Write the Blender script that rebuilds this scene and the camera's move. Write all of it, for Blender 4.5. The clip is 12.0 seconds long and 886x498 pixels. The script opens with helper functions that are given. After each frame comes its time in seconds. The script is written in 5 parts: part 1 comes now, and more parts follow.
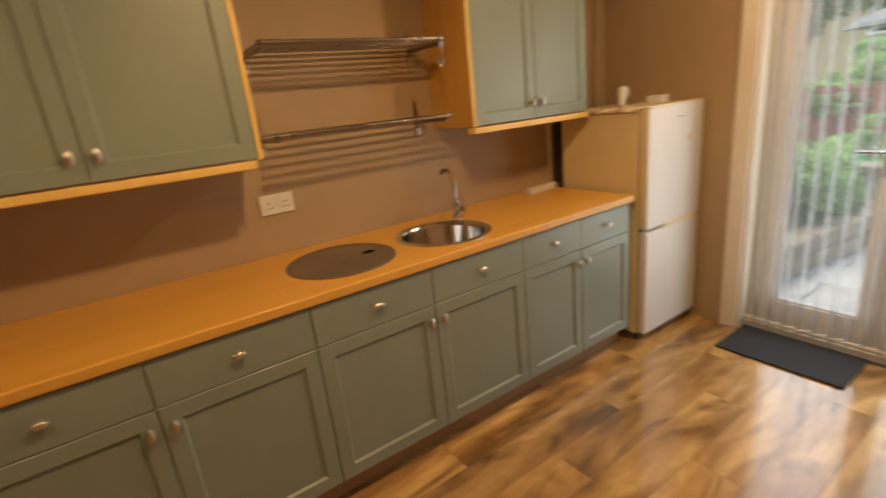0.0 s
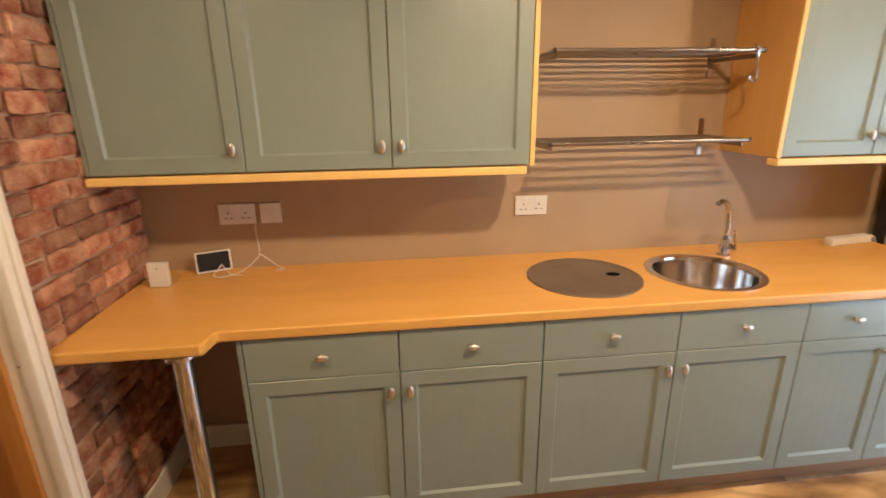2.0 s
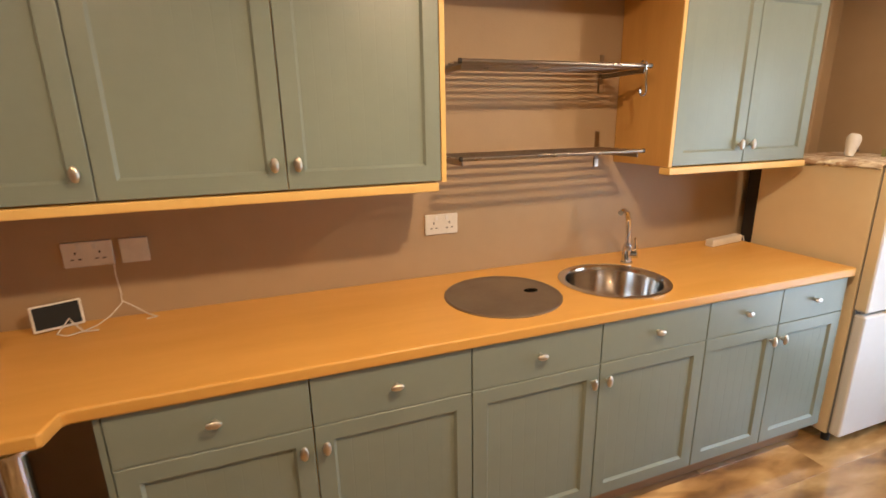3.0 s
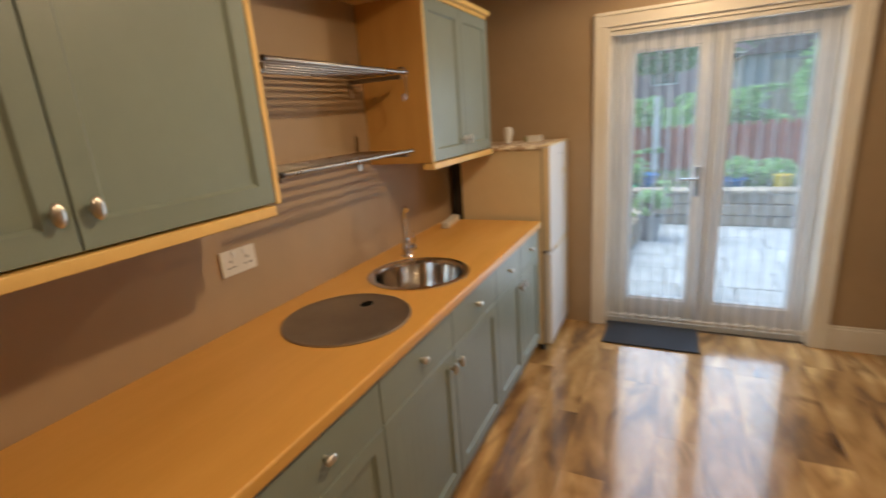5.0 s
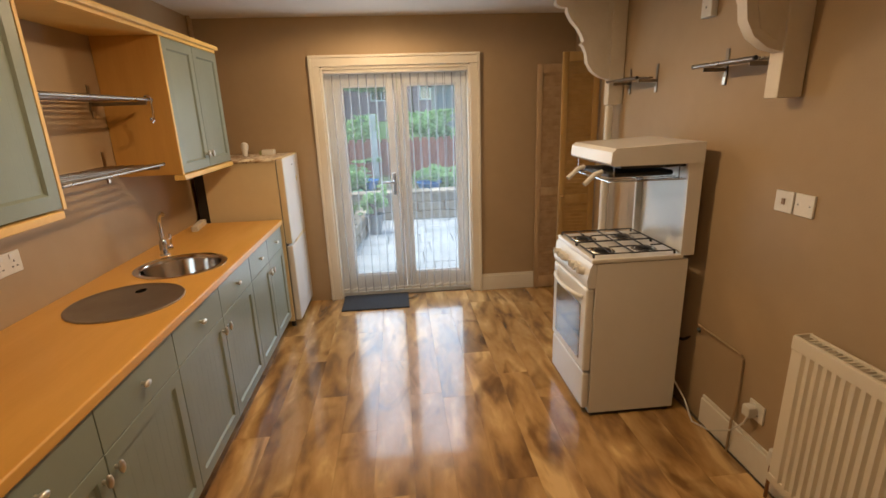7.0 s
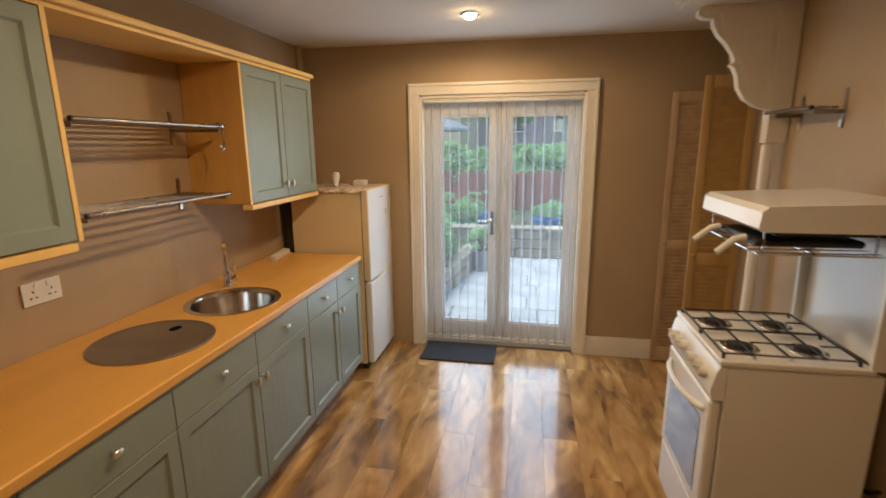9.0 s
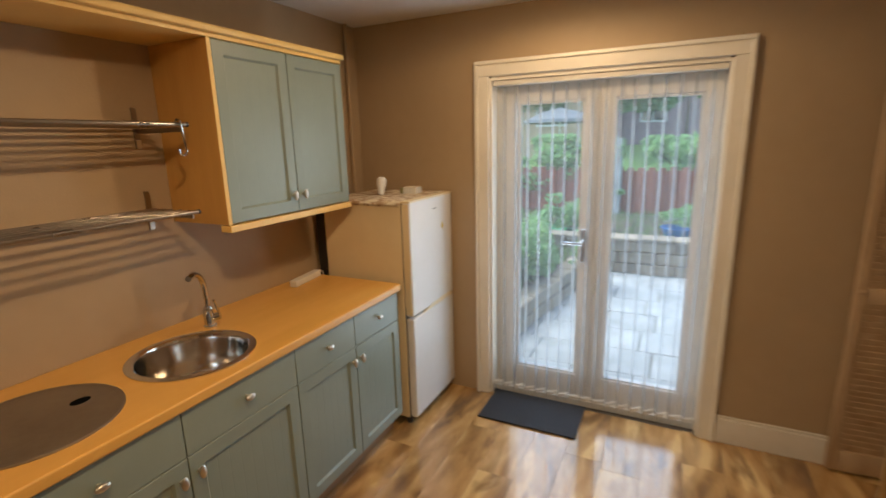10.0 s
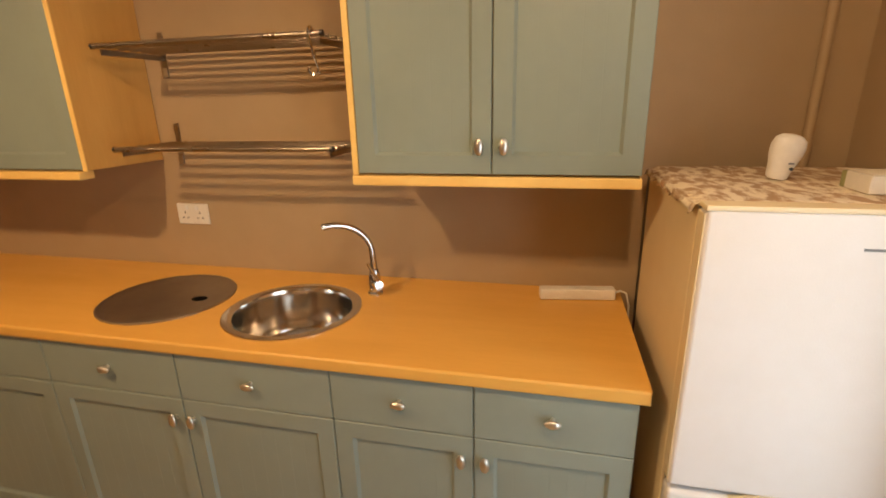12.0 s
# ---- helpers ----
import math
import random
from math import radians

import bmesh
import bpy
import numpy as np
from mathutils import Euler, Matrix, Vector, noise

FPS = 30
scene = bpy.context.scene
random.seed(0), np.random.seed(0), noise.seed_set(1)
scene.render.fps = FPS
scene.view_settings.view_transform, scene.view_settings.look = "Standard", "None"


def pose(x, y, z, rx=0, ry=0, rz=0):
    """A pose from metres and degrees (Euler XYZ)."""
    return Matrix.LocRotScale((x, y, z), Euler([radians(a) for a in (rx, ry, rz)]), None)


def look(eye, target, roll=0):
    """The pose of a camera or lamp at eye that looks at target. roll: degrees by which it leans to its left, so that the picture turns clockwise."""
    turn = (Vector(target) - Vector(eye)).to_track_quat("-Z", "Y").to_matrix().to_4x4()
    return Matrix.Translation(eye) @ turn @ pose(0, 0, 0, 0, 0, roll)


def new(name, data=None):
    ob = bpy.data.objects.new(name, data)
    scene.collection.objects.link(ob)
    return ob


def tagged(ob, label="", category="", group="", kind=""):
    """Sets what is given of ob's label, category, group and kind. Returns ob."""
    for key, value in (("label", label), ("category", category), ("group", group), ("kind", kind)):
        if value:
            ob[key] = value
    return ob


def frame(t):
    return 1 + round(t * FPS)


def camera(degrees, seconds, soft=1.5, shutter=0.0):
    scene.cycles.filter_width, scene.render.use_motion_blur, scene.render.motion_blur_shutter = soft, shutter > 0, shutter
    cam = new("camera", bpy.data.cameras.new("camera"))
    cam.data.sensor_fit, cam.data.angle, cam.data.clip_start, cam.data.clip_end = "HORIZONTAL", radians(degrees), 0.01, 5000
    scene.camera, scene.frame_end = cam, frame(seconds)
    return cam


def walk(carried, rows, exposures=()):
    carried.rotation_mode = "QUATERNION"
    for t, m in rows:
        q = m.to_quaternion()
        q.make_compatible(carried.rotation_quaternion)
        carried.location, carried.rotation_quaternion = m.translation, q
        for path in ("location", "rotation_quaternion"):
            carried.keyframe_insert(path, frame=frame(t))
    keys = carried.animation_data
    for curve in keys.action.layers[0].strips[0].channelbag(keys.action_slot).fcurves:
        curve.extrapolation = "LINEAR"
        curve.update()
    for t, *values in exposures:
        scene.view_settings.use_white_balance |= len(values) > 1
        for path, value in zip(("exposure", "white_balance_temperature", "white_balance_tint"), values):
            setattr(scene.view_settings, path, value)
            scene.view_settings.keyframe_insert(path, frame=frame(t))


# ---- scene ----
cam = camera(86.0, 12.0, soft=1.6, shutter=0.4)
PATH = [
    (0, (2.136, 0.571, 1.474), (0.537, 1.621, 0.890), -6.16),
    (0.5, (2.038, 0.533, 1.451), (0.204, 1.069, 0.859), -2.05),
    (1, (2.049, 0.408, 1.498), (0.119, 0.502, 0.980), 1.10),
    (1.5, (2.058, 0.423, 1.537), (0.137, 0.502, 0.987), -0.52),
    (2, (2.046, 0.490, 1.571), (0.146, 0.707, 0.985), -0.81),
    (2.5, (2.008, 0.477, 1.561), (0.147, 0.946, 0.998), -0.48),
    (4.5, (1.356, 0.215, 1.523), (-0.053, 1.556, 1.059), -5.45),
    (5, (1.334, 0.021, 1.549), (0.481, 1.750, 1.017), -4.27),
    (5.5, (1.448, -0.234, 1.573), (1.224, 1.671, 1.005), -2.31),
    (6, (1.553, -0.598, 1.631), (1.614, 1.321, 1.070), -2.27),
    (6.5, (1.522, -0.768, 1.638), (1.691, 1.144, 1.076), -1.97),
    (8.5, (1.670, -0.581, 1.635), (1.593, 1.363, 1.171), -0.58),
    (9, (1.791, -0.274, 1.648), (1.433, 1.646, 1.221), -0.51),
    (9.5, (1.929, 0.150, 1.739), (1.378, 2.010, 1.255), -0.38),
    (10, (1.947, 0.669, 1.662), (1.091, 2.421, 1.218), -1.53),
    (10.5, (1.926, 1.138, 1.574), (0.568, 2.544, 1.152), -2.70),
    (11, (1.920, 1.759, 1.675), (0.186, 2.611, 1.160), -2.87),
    (11.5, (1.840, 2.216, 1.540), (-0.101, 2.265, 1.060), -3.79),
    (12, (1.655, 2.573, 1.549), (-0.205, 2.136, 0.958), -1.32),
]
walk(cam, [(t, look(eye, target, roll)) for t, eye, target, roll in PATH], exposures=[(0.0, 1.77, 8300, 15), (0.25, 1.75, 9600, 14), (0.5, 1.97, 13000, 17), (1.0, 2.46, 8500, 20), (1.25, 2.56, 7900, 17), (1.5, 2.71, 6000, 14), (2.5, 2.65, 5900, 13), (4.5, 1.91, 7400, 12), (5.0, 1.77, 6200, 9), (5.5, 1.73, 6400, 9), (6.5, 1.83, 6600, 10), (8.5, 1.88, 6500, 10), (9.5, 1.67, 6400, 9), (10.0, 1.71, 6400, 9), (10.5, 1.57, 7100, 12), (11.0, 1.59, 7800, 14), (11.5, 1.99, 9700, 13), (12.0, 2.14, 7500, 15)])

# ---- light ----
world = bpy.data.worlds.new("world")
scene.world = world
world.use_nodes = True
wn = world.node_tree.nodes
sky = wn.new("ShaderNodeTexSky")
sky.sky_type = "NISHITA"
sky.sun_disc = False
sky.sun_elevation, sky.sun_rotation = radians(69), radians(262)
world.node_tree.links.new(sky.outputs[0], wn["Background"].inputs[0])
wn["Background"].inputs[1].default_value = 0.15
SUN = bpy.data.lights.new("sun", "SUN")
SUN.energy, SUN.angle, SUN.color = 1.5, radians(45), (0.98, 0.98, 1.0)
sun = new("sun", SUN)
sun.matrix_world = look((0, 0, 0), (0.36, 0.05, -0.94))
CEIL = 2.39
SPOTS = [(1.41, 2.68), (1.5, 1.2), (1.55, -0.28)]
for (sx, sy), watts, blend in zip(SPOTS, (7.9, 15.6, 4.8), (0.3, 0.6, 0.6)):
    lamp = bpy.data.lights.new("downlight_lamp", "SPOT")
    lamp.energy, lamp.color = watts, (1.0, 0.685, 0.39)
    lamp.spot_size, lamp.spot_blend, lamp.shadow_soft_size = radians(179), blend, 0.035
    new("downlight_lamp", lamp).matrix_world = look((sx, sy, CEIL - 0.045), (sx, sy, 0))

for px in (1.27, 1.84):
    pane_light = bpy.data.lights.new("daylight", "AREA")
    pane_light.shape, pane_light.size, pane_light.size_y = "RECTANGLE", 0.46, 1.66
    pane_light.energy, pane_light.color = 2.3, (0.72, 0.87, 1.0)
    new("daylight", pane_light).matrix_world = look((px, 3.42 + 0.097, 1.04), (px, 0, 1.04))

# ---- materials ----
def material(name, color, rough=0.5, metal=0.0, dark=None, scale=6.0, stretch=(1, 1, 1), detail=4.0, amount=0.5, bump=0.0, bump_scale=60.0, coat=0.0, rnd=0.0, spread=0.25):
    m = bpy.data.materials.new(name)
    m.use_nodes = True
    nt = m.node_tree
    n, ln = nt.nodes, nt.links
    b = n["Principled BSDF"]
    b.inputs["Roughness"].default_value, b.inputs["Metallic"].default_value = rough, metal
    b.inputs["Coat Weight"].default_value = coat
    b.inputs["Coat Roughness"].default_value = 0.08
    dark = dark or tuple(c * 0.82 for c in color)
    tc, mp, info = n.new("ShaderNodeTexCoord"), n.new("ShaderNodeMapping"), n.new("ShaderNodeObjectInfo")
    mp.inputs["Scale"].default_value = stretch
    ln.new(tc.outputs["Object"], mp.inputs["Vector"])
    shift = n.new("ShaderNodeVectorMath")
    shift.operation = "MULTIPLY_ADD"
    comb = n.new("ShaderNodeCombineXYZ")
    for k in range(3):
        ln.new(info.outputs["Random"], comb.inputs[k])
    ln.new(comb.outputs[0], shift.inputs[0])
    shift.inputs[1].default_value = (37.0, 53.0, 71.0)
    ln.new(mp.outputs[0], shift.inputs[2])
    t1, t2 = n.new("ShaderNodeTexNoise"), n.new("ShaderNodeTexNoise")
    for t, s, d in ((t1, scale, detail), (t2, scale * 9, 3.0)):
        t.inputs["Scale"].default_value, t.inputs["Detail"].default_value = s, d
        ln.new(shift.outputs[0], t.inputs["Vector"])
    add = n.new("ShaderNodeMath")
    add.operation = "MULTIPLY_ADD"
    ln.new(t2.outputs["Fac"], add.inputs[0])
    add.inputs[1].default_value = 0.35
    ln.new(t1.outputs["Fac"], add.inputs[2])
    ramp = n.new("ShaderNodeMapRange")
    ramp.inputs["From Min"].default_value, ramp.inputs["From Max"].default_value = 0.675 - spread, 0.675 + spread
    ramp.inputs["To Max"].default_value = amount * 2 if amount < 0.5 else 1.0
    ln.new(add.outputs[0], ramp.inputs["Value"])
    mix = n.new("ShaderNodeMix")
    mix.data_type = "RGBA"
    mix.inputs["A"].default_value, mix.inputs["B"].default_value = (*color, 1), (*dark, 1)
    ln.new(ramp.outputs[0], mix.inputs["Factor"])
    out = mix.outputs["Result"]
    if rnd:
        hsv, mr = n.new("ShaderNodeHueSaturation"), n.new("ShaderNodeMapRange")
        mr.inputs["To Min"].default_value, mr.inputs["To Max"].default_value = 1 - rnd, 1 + rnd
        ln.new(info.outputs["Random"], mr.inputs["Value"])
        ln.new(mr.outputs[0], hsv.inputs["Value"])
        ln.new(out, hsv.inputs["Color"])
        out = hsv.outputs["Color"]
    ln.new(out, b.inputs["Base Color"])
    rr = n.new("ShaderNodeMapRange")
    rr.inputs["To Min"].default_value, rr.inputs["To Max"].default_value = max(0.02, rough * 0.85), min(1, rough * 1.2)
    ln.new(t1.outputs["Fac"], rr.inputs["Value"])
    ln.new(rr.outputs[0], b.inputs["Roughness"])
    if bump:
        tb, bp = n.new("ShaderNodeTexNoise"), n.new("ShaderNodeBump")
        tb.inputs["Scale"].default_value, tb.inputs["Detail"].default_value = bump_scale, 4
        ln.new(shift.outputs[0], tb.inputs["Vector"])
        bp.inputs["Strength"].default_value, bp.inputs["Distance"].default_value = bump, 0.01
        ln.new(tb.outputs["Fac"], bp.inputs["Height"])
        ln.new(bp.outputs[0], b.inputs["Normal"])
    return m


GREEN = material("sage_paint", (0.235, 0.286, 0.253), 0.36, dark=(0.212, 0.258, 0.228), scale=3, bump=0.04, bump_scale=180)
WALLM = material("taupe_wall_paint", (0.405, 0.298, 0.185), 0.55, dark=(0.36, 0.262, 0.16), scale=1.6, bump=0.06, bump_scale=120)
CEILM = material("ceiling_paint", (0.74, 0.72, 0.69), 0.8, scale=1.2, dark=(0.68, 0.66, 0.63), bump=0.05, bump_scale=90)
WHITE = material("white_gloss_paint", (0.78, 0.75, 0.69), 0.35, dark=(0.7, 0.66, 0.58), scale=2.5)
CREAMP = material("cream_plaster_paint", (0.74, 0.69, 0.6), 0.5, dark=(0.66, 0.6, 0.5), scale=5, bump=0.08, bump_scale=60)
BEECH = material("beech_laminate", (0.71, 0.4, 0.1), 0.36, dark=(0.63, 0.34, 0.075), scale=2.2, stretch=(6, 1, 6), spread=0.3, bump=0.02, bump_scale=220)
BEECHV = material("beech_board", (0.62, 0.36, 0.11), 0.4, dark=(0.52, 0.29, 0.08), scale=2.0, stretch=(7, 7, 0.8), spread=0.3)
BEECHE = material("beech_edging", (0.82, 0.57, 0.2), 0.4, dark=(0.75, 0.49, 0.16), scale=6)
PINE = material("varnished_pine", (0.5, 0.23, 0.055), 0.3, dark=(0.34, 0.13, 0.025), scale=2.5, stretch=(9, 9, 0.7), coat=0.3)
LOUVRE = material("stained_louvre_pine", (0.42, 0.26, 0.09), 0.42, dark=(0.33, 0.19, 0.055), scale=3, stretch=(5, 5, 1))
LOUVRE2 = material("pale_louvre_pine", (0.54, 0.4, 0.26), 0.45, dark=(0.4, 0.28, 0.17), scale=3, stretch=(5, 5, 1))
PLINTHM = material("brown_plinth_board", (0.36, 0.21, 0.1), 0.45, dark=(0.29, 0.16, 0.075), scale=2.2, stretch=(6, 1, 6), spread=0.3)
STEEL = material("brushed_steel", (0.62, 0.61, 0.59), 0.22, 1.0, dark=(0.5, 0.49, 0.47), scale=8)
BOWL = material("polished_sink_steel", (0.84, 0.81, 0.77), 0.125, 1.0, dark=(0.68, 0.66, 0.62), scale=9, bump=0.02, bump_scale=90)
SATIN = material("satin_steel_lid", (0.4, 0.37, 0.33), 0.42, 1.0, dark=(0.33, 0.3, 0.27), scale=5, bump=0.05, bump_scale=300)
CHROME = material("chrome", (0.66, 0.68, 0.71), 0.06, 1.0, scale=3)
RAIL = material("dull_steel_rail", (0.33, 0.285, 0.24), 0.28, 1.0, dark=(0.25, 0.215, 0.18), scale=6)
KNOBM = material("pewter_knob", (0.74, 0.71, 0.66), 0.3, 1.0, dark=(0.58, 0.55, 0.5), scale=40)
PLAST = material("white_plastic", (0.76, 0.74, 0.69), 0.35, scale=8)
APPL = material("white_enamel", (0.76, 0.76, 0.75), 0.24, dark=(0.71, 0.71, 0.69), scale=2, coat=0.2)
FRIDGE = material("fridge_side", (0.74, 0.64, 0.43), 0.4, dark=(0.68, 0.57, 0.37), scale=2)
FRIDGED = material("fridge_door_enamel", (0.7, 0.7, 0.7), 0.36, dark=(0.66, 0.65, 0.63), scale=3, bump=0.05, bump_scale=250)
BLACK = material("black_plastic", (0.02, 0.02, 0.022), 0.4, scale=10)
VOID = material("shaded_opening", (0.006, 0.006, 0.006), 0.95, scale=10)
VOID.node_tree.nodes["Principled BSDF"].inputs["Specular IOR Level"].default_value = 0.0
IRON = material("cast_iron", (0.025, 0.025, 0.027), 0.45, scale=30, bump=0.1, bump_scale=200)
DARKGL = material("dark_oven_glass", (0.03, 0.04, 0.05), 0.05, scale=2, coat=0.5)
DARKGL.node_tree.nodes["Principled BSDF"].inputs["IOR"].default_value = 2.4
MATM = material("charcoal_mat", (0.022, 0.025, 0.032), 0.9, dark=(0.032, 0.036, 0.046), scale=30, bump=0.6, bump_scale=260)
MORTAR = material("mortar", (0.36, 0.22, 0.15), 0.9, dark=(0.5, 0.36, 0.25), scale=12, bump=0.4, bump_scale=80)
BRICK = material("old_red_brick", (0.29, 0.082, 0.038), 0.85, dark=(0.52, 0.31, 0.19), scale=17, amount=0.5, bump=0.9, bump_scale=45, rnd=0.45, spread=0.17)
COPPER = material("tarnished_copper", (0.35, 0.2, 0.11), 0.4, 0.9, dark=(0.22, 0.13, 0.08), scale=20)
LINO = material("patterned_cloth", (0.74, 0.66, 0.52), 0.8, dark=(0.38, 0.25, 0.15), scale=24, detail=1.5, spread=0.09, stretch=(0.75, 1.7, 1))
SCREEN = material("dark_screen", (0.015, 0.02, 0.025), 0.12, scale=3)
RADM = material("radiator_enamel", (0.74, 0.69, 0.58), 0.35, dark=(0.7, 0.64, 0.53), scale=2)
SLAB = material("patio_slab", (0.42, 0.43, 0.43), 0.8, dark=(0.28, 0.285, 0.285), scale=5, bump=0.25, bump_scale=70, rnd=0.08)
STONE = material("garden_wall_block", (0.34, 0.28, 0.21), 0.9, dark=(0.26, 0.21, 0.15), scale=7, bump=0.5, bump_scale=40, rnd=0.25)
FENCE = material("stained_fence", (0.36, 0.135, 0.08), 0.8, dark=(0.27, 0.095, 0.06), scale=3, stretch=(5, 5, 1), rnd=0.22)
SOIL = material("soil", (0.1, 0.075, 0.05), 0.95, dark=(0.06, 0.045, 0.03), scale=4, bump=0.5, bump_scale=30)
GRASS = material("grass_blades", (0.12, 0.24, 0.06), 0.7, dark=(0.18, 0.31, 0.09), scale=3)


def leaf_stuff(name, color, pale):
    """Thin leaves: part of the light goes through them."""
    m = material(name, color, 0.55, dark=pale, scale=2.5, spread=0.14)
    n, ln = m.node_tree.nodes, m.node_tree.links
    b = n["Principled BSDF"]
    tl, mx = n.new("ShaderNodeBsdfTranslucent"), n.new("ShaderNodeMixShader")
    ln.new(b.inputs["Base Color"].links[0].from_socket, tl.inputs[0])
    mx.inputs[0].default_value = 0.5
    ln.new(b.outputs[0], mx.inputs[1])
    ln.new(tl.outputs[0], mx.inputs[2])
    ln.new(mx.outputs[0], n["Material Output"].inputs[0])
    return m


LEAF = leaf_stuff("leaves", (0.24, 0.42, 0.15), (0.42, 0.6, 0.28))
LEAFD = leaf_stuff("dark_leaves", (0.11, 0.21, 0.1), (0.18, 0.3, 0.16))
BARK = material("bark", (0.12, 0.09, 0.06), 0.9, scale=8, bump=0.5, bump_scale=40)
CONC = material("concrete_post", (0.5, 0.52, 0.5), 0.85, dark=(0.4, 0.42, 0.4), scale=6, bump=0.2)
HOUSEB = material("house_brick", (0.34, 0.25, 0.28), 0.9, dark=(0.27, 0.19, 0.22), scale=9, bump=0.3)
RENDERW = material("tan_render", (0.5, 0.38, 0.27), 0.85, dark=(0.42, 0.31, 0.21), scale=3)
TILE = material("roof_tile", (0.12, 0.09, 0.085), 0.85, dark=(0.08, 0.06, 0.055), scale=8)
UPVC = material("white_upvc", (0.76, 0.77, 0.77), 0.3, scale=3)
BLUEP = material("blue_plastic", (0.05, 0.2, 0.5), 0.5, scale=6)
YELLOWP = material("yellow_plastic", (0.7, 0.5, 0.03), 0.5, scale=6)
GREENP = material("green_tarpaulin", (0.05, 0.3, 0.14), 0.5, scale=6, bump=0.5, bump_scale=12)
OLIVE = material("olive_card", (0.24, 0.26, 0.1), 0.7, dark=(0.3, 0.3, 0.14), scale=9)
GREYP = material("grey_plastic", (0.2, 0.21, 0.22), 0.5, scale=6)


def floor_wood():
    m = material("acacia_laminate", (0.3, 0.16, 0.06), 0.1)
    n, ln = m.node_tree.nodes, m.node_tree.links
    b = n["Principled BSDF"]
    for l in list(b.inputs["Base Color"].links):
        ln.remove(l)
    for l in list(b.inputs["Roughness"].links):
        ln.remove(l)
    tc, mp, info = n.new("ShaderNodeTexCoord"), n.new("ShaderNodeMapping"), n.new("ShaderNodeObjectInfo")
    mp.inputs["Scale"].default_value = (3.4, 1.1, 1)
    ln.new(tc.outputs["Object"], mp.inputs["Vector"])
    comb, off = n.new("ShaderNodeCombineXYZ"), n.new("ShaderNodeVectorMath")
    off.operation = "MULTIPLY_ADD"
    for k in range(3):
        ln.new(info.outputs["Random"], comb.inputs[k])
    ln.new(comb.outputs[0], off.inputs[0])
    off.inputs[1].default_value = (91.0, 47.0, 13.0)
    ln.new(mp.outputs[0], off.inputs[2])
    t1, t2, t3 = (n.new("ShaderNodeTexNoise") for _ in range(3))
    for t, s, d, w in ((t1, 1.5, 2.5, 0.9), (t2, 9.0, 4.0, 0.5), (t3, 1.3, 2.5, 1.6)):
        t.inputs["Scale"].default_value, t.inputs["Detail"].default_value, t.inputs["Distortion"].default_value = s, d, w
        ln.new(off.outputs[0], t.inputs["Vector"])
    ramp = n.new("ShaderNodeValToRGB")
    e = ramp.color_ramp.elements
    e[0].position, e[0].color = 0.28, (0.17, 0.1, 0.05, 1)
    e[1].position, e[1].color = 0.67, (0.66, 0.44, 0.19, 1)
    for p, c in ((0.4, (0.31, 0.175, 0.068, 1)), (0.5, (0.43, 0.25, 0.095, 1)), (0.58, (0.5, 0.31, 0.125, 1))):
        x = e.new(p)
        x.color = c
    mixv = n.new("ShaderNodeMath")
    mixv.operation = "MULTIPLY_ADD"
    ln.new(t2.outputs["Fac"], mixv.inputs[0])
    mixv.inputs[1].default_value = 0.2
    ln.new(t1.outputs["Fac"], mixv.inputs[2])
    sub = n.new("ShaderNodeMath")
    sub.operation = "SUBTRACT"
    ln.new(mixv.outputs[0], sub.inputs[0])
    sub.inputs[1].default_value = 0.1
    ln.new(sub.outputs[0], ramp.inputs[0])
    knots = n.new("ShaderNodeMapRange")
    knots.inputs["From Min"].default_value, knots.inputs["From Max"].default_value = 0.54, 0.7
    ln.new(t3.outputs["Fac"], knots.inputs["Value"])
    kmix = n.new("ShaderNodeMix")
    kmix.data_type, kmix.blend_type = "RGBA", "MULTIPLY"
    kmix.inputs["B"].default_value = (0.46, 0.42, 0.4, 1)
    ln.new(knots.outputs[0], kmix.inputs["Factor"])
    ln.new(ramp.outputs["Color"], kmix.inputs["A"])
    hsv, mr = n.new("ShaderNodeHueSaturation"), n.new("ShaderNodeMapRange")
    mr.inputs["To Min"].default_value, mr.inputs["To Max"].default_value = 0.96, 1.16
    ln.new(info.outputs["Random"], mr.inputs["Value"])
    ln.new(mr.outputs[0], hsv.inputs["Value"])
    ln.new(kmix.outputs["Result"], hsv.inputs["Color"])
    ln.new(hsv.outputs["Color"], b.inputs["Base Color"])
    b.inputs["Roughness"].default_value = 0.2
    b.inputs["Coat Weight"].default_value, b.inputs["Coat Roughness"].default_value, b.inputs["Coat IOR"].default_value = 0.8, 0.07, 1.5
    return m


FLOORM = floor_wood()


def glass_pane():
    m = bpy.data.materials.new("window_glass")
    m.use_nodes = True
    n, ln = m.node_tree.nodes, m.node_tree.links
    n.remove(n["Principled BSDF"])
    tr, gl, mx = n.new("ShaderNodeBsdfTransparent"), n.new("ShaderNodeBsdfGlossy"), n.new("ShaderNodeMixShader")
    tr.inputs[0].default_value = (0.93, 0.97, 0.96, 1)
    gl.inputs["Roughness"].default_value = 0.02
    mx.inputs[0].default_value = 0.04
    ln.new(tr.outputs[0], mx.inputs[1])
    ln.new(gl.outputs[0], mx.inputs[2])
    ln.new(mx.outputs[0], n["Material Output"].inputs[0])
    return m


GLASS = glass_pane()


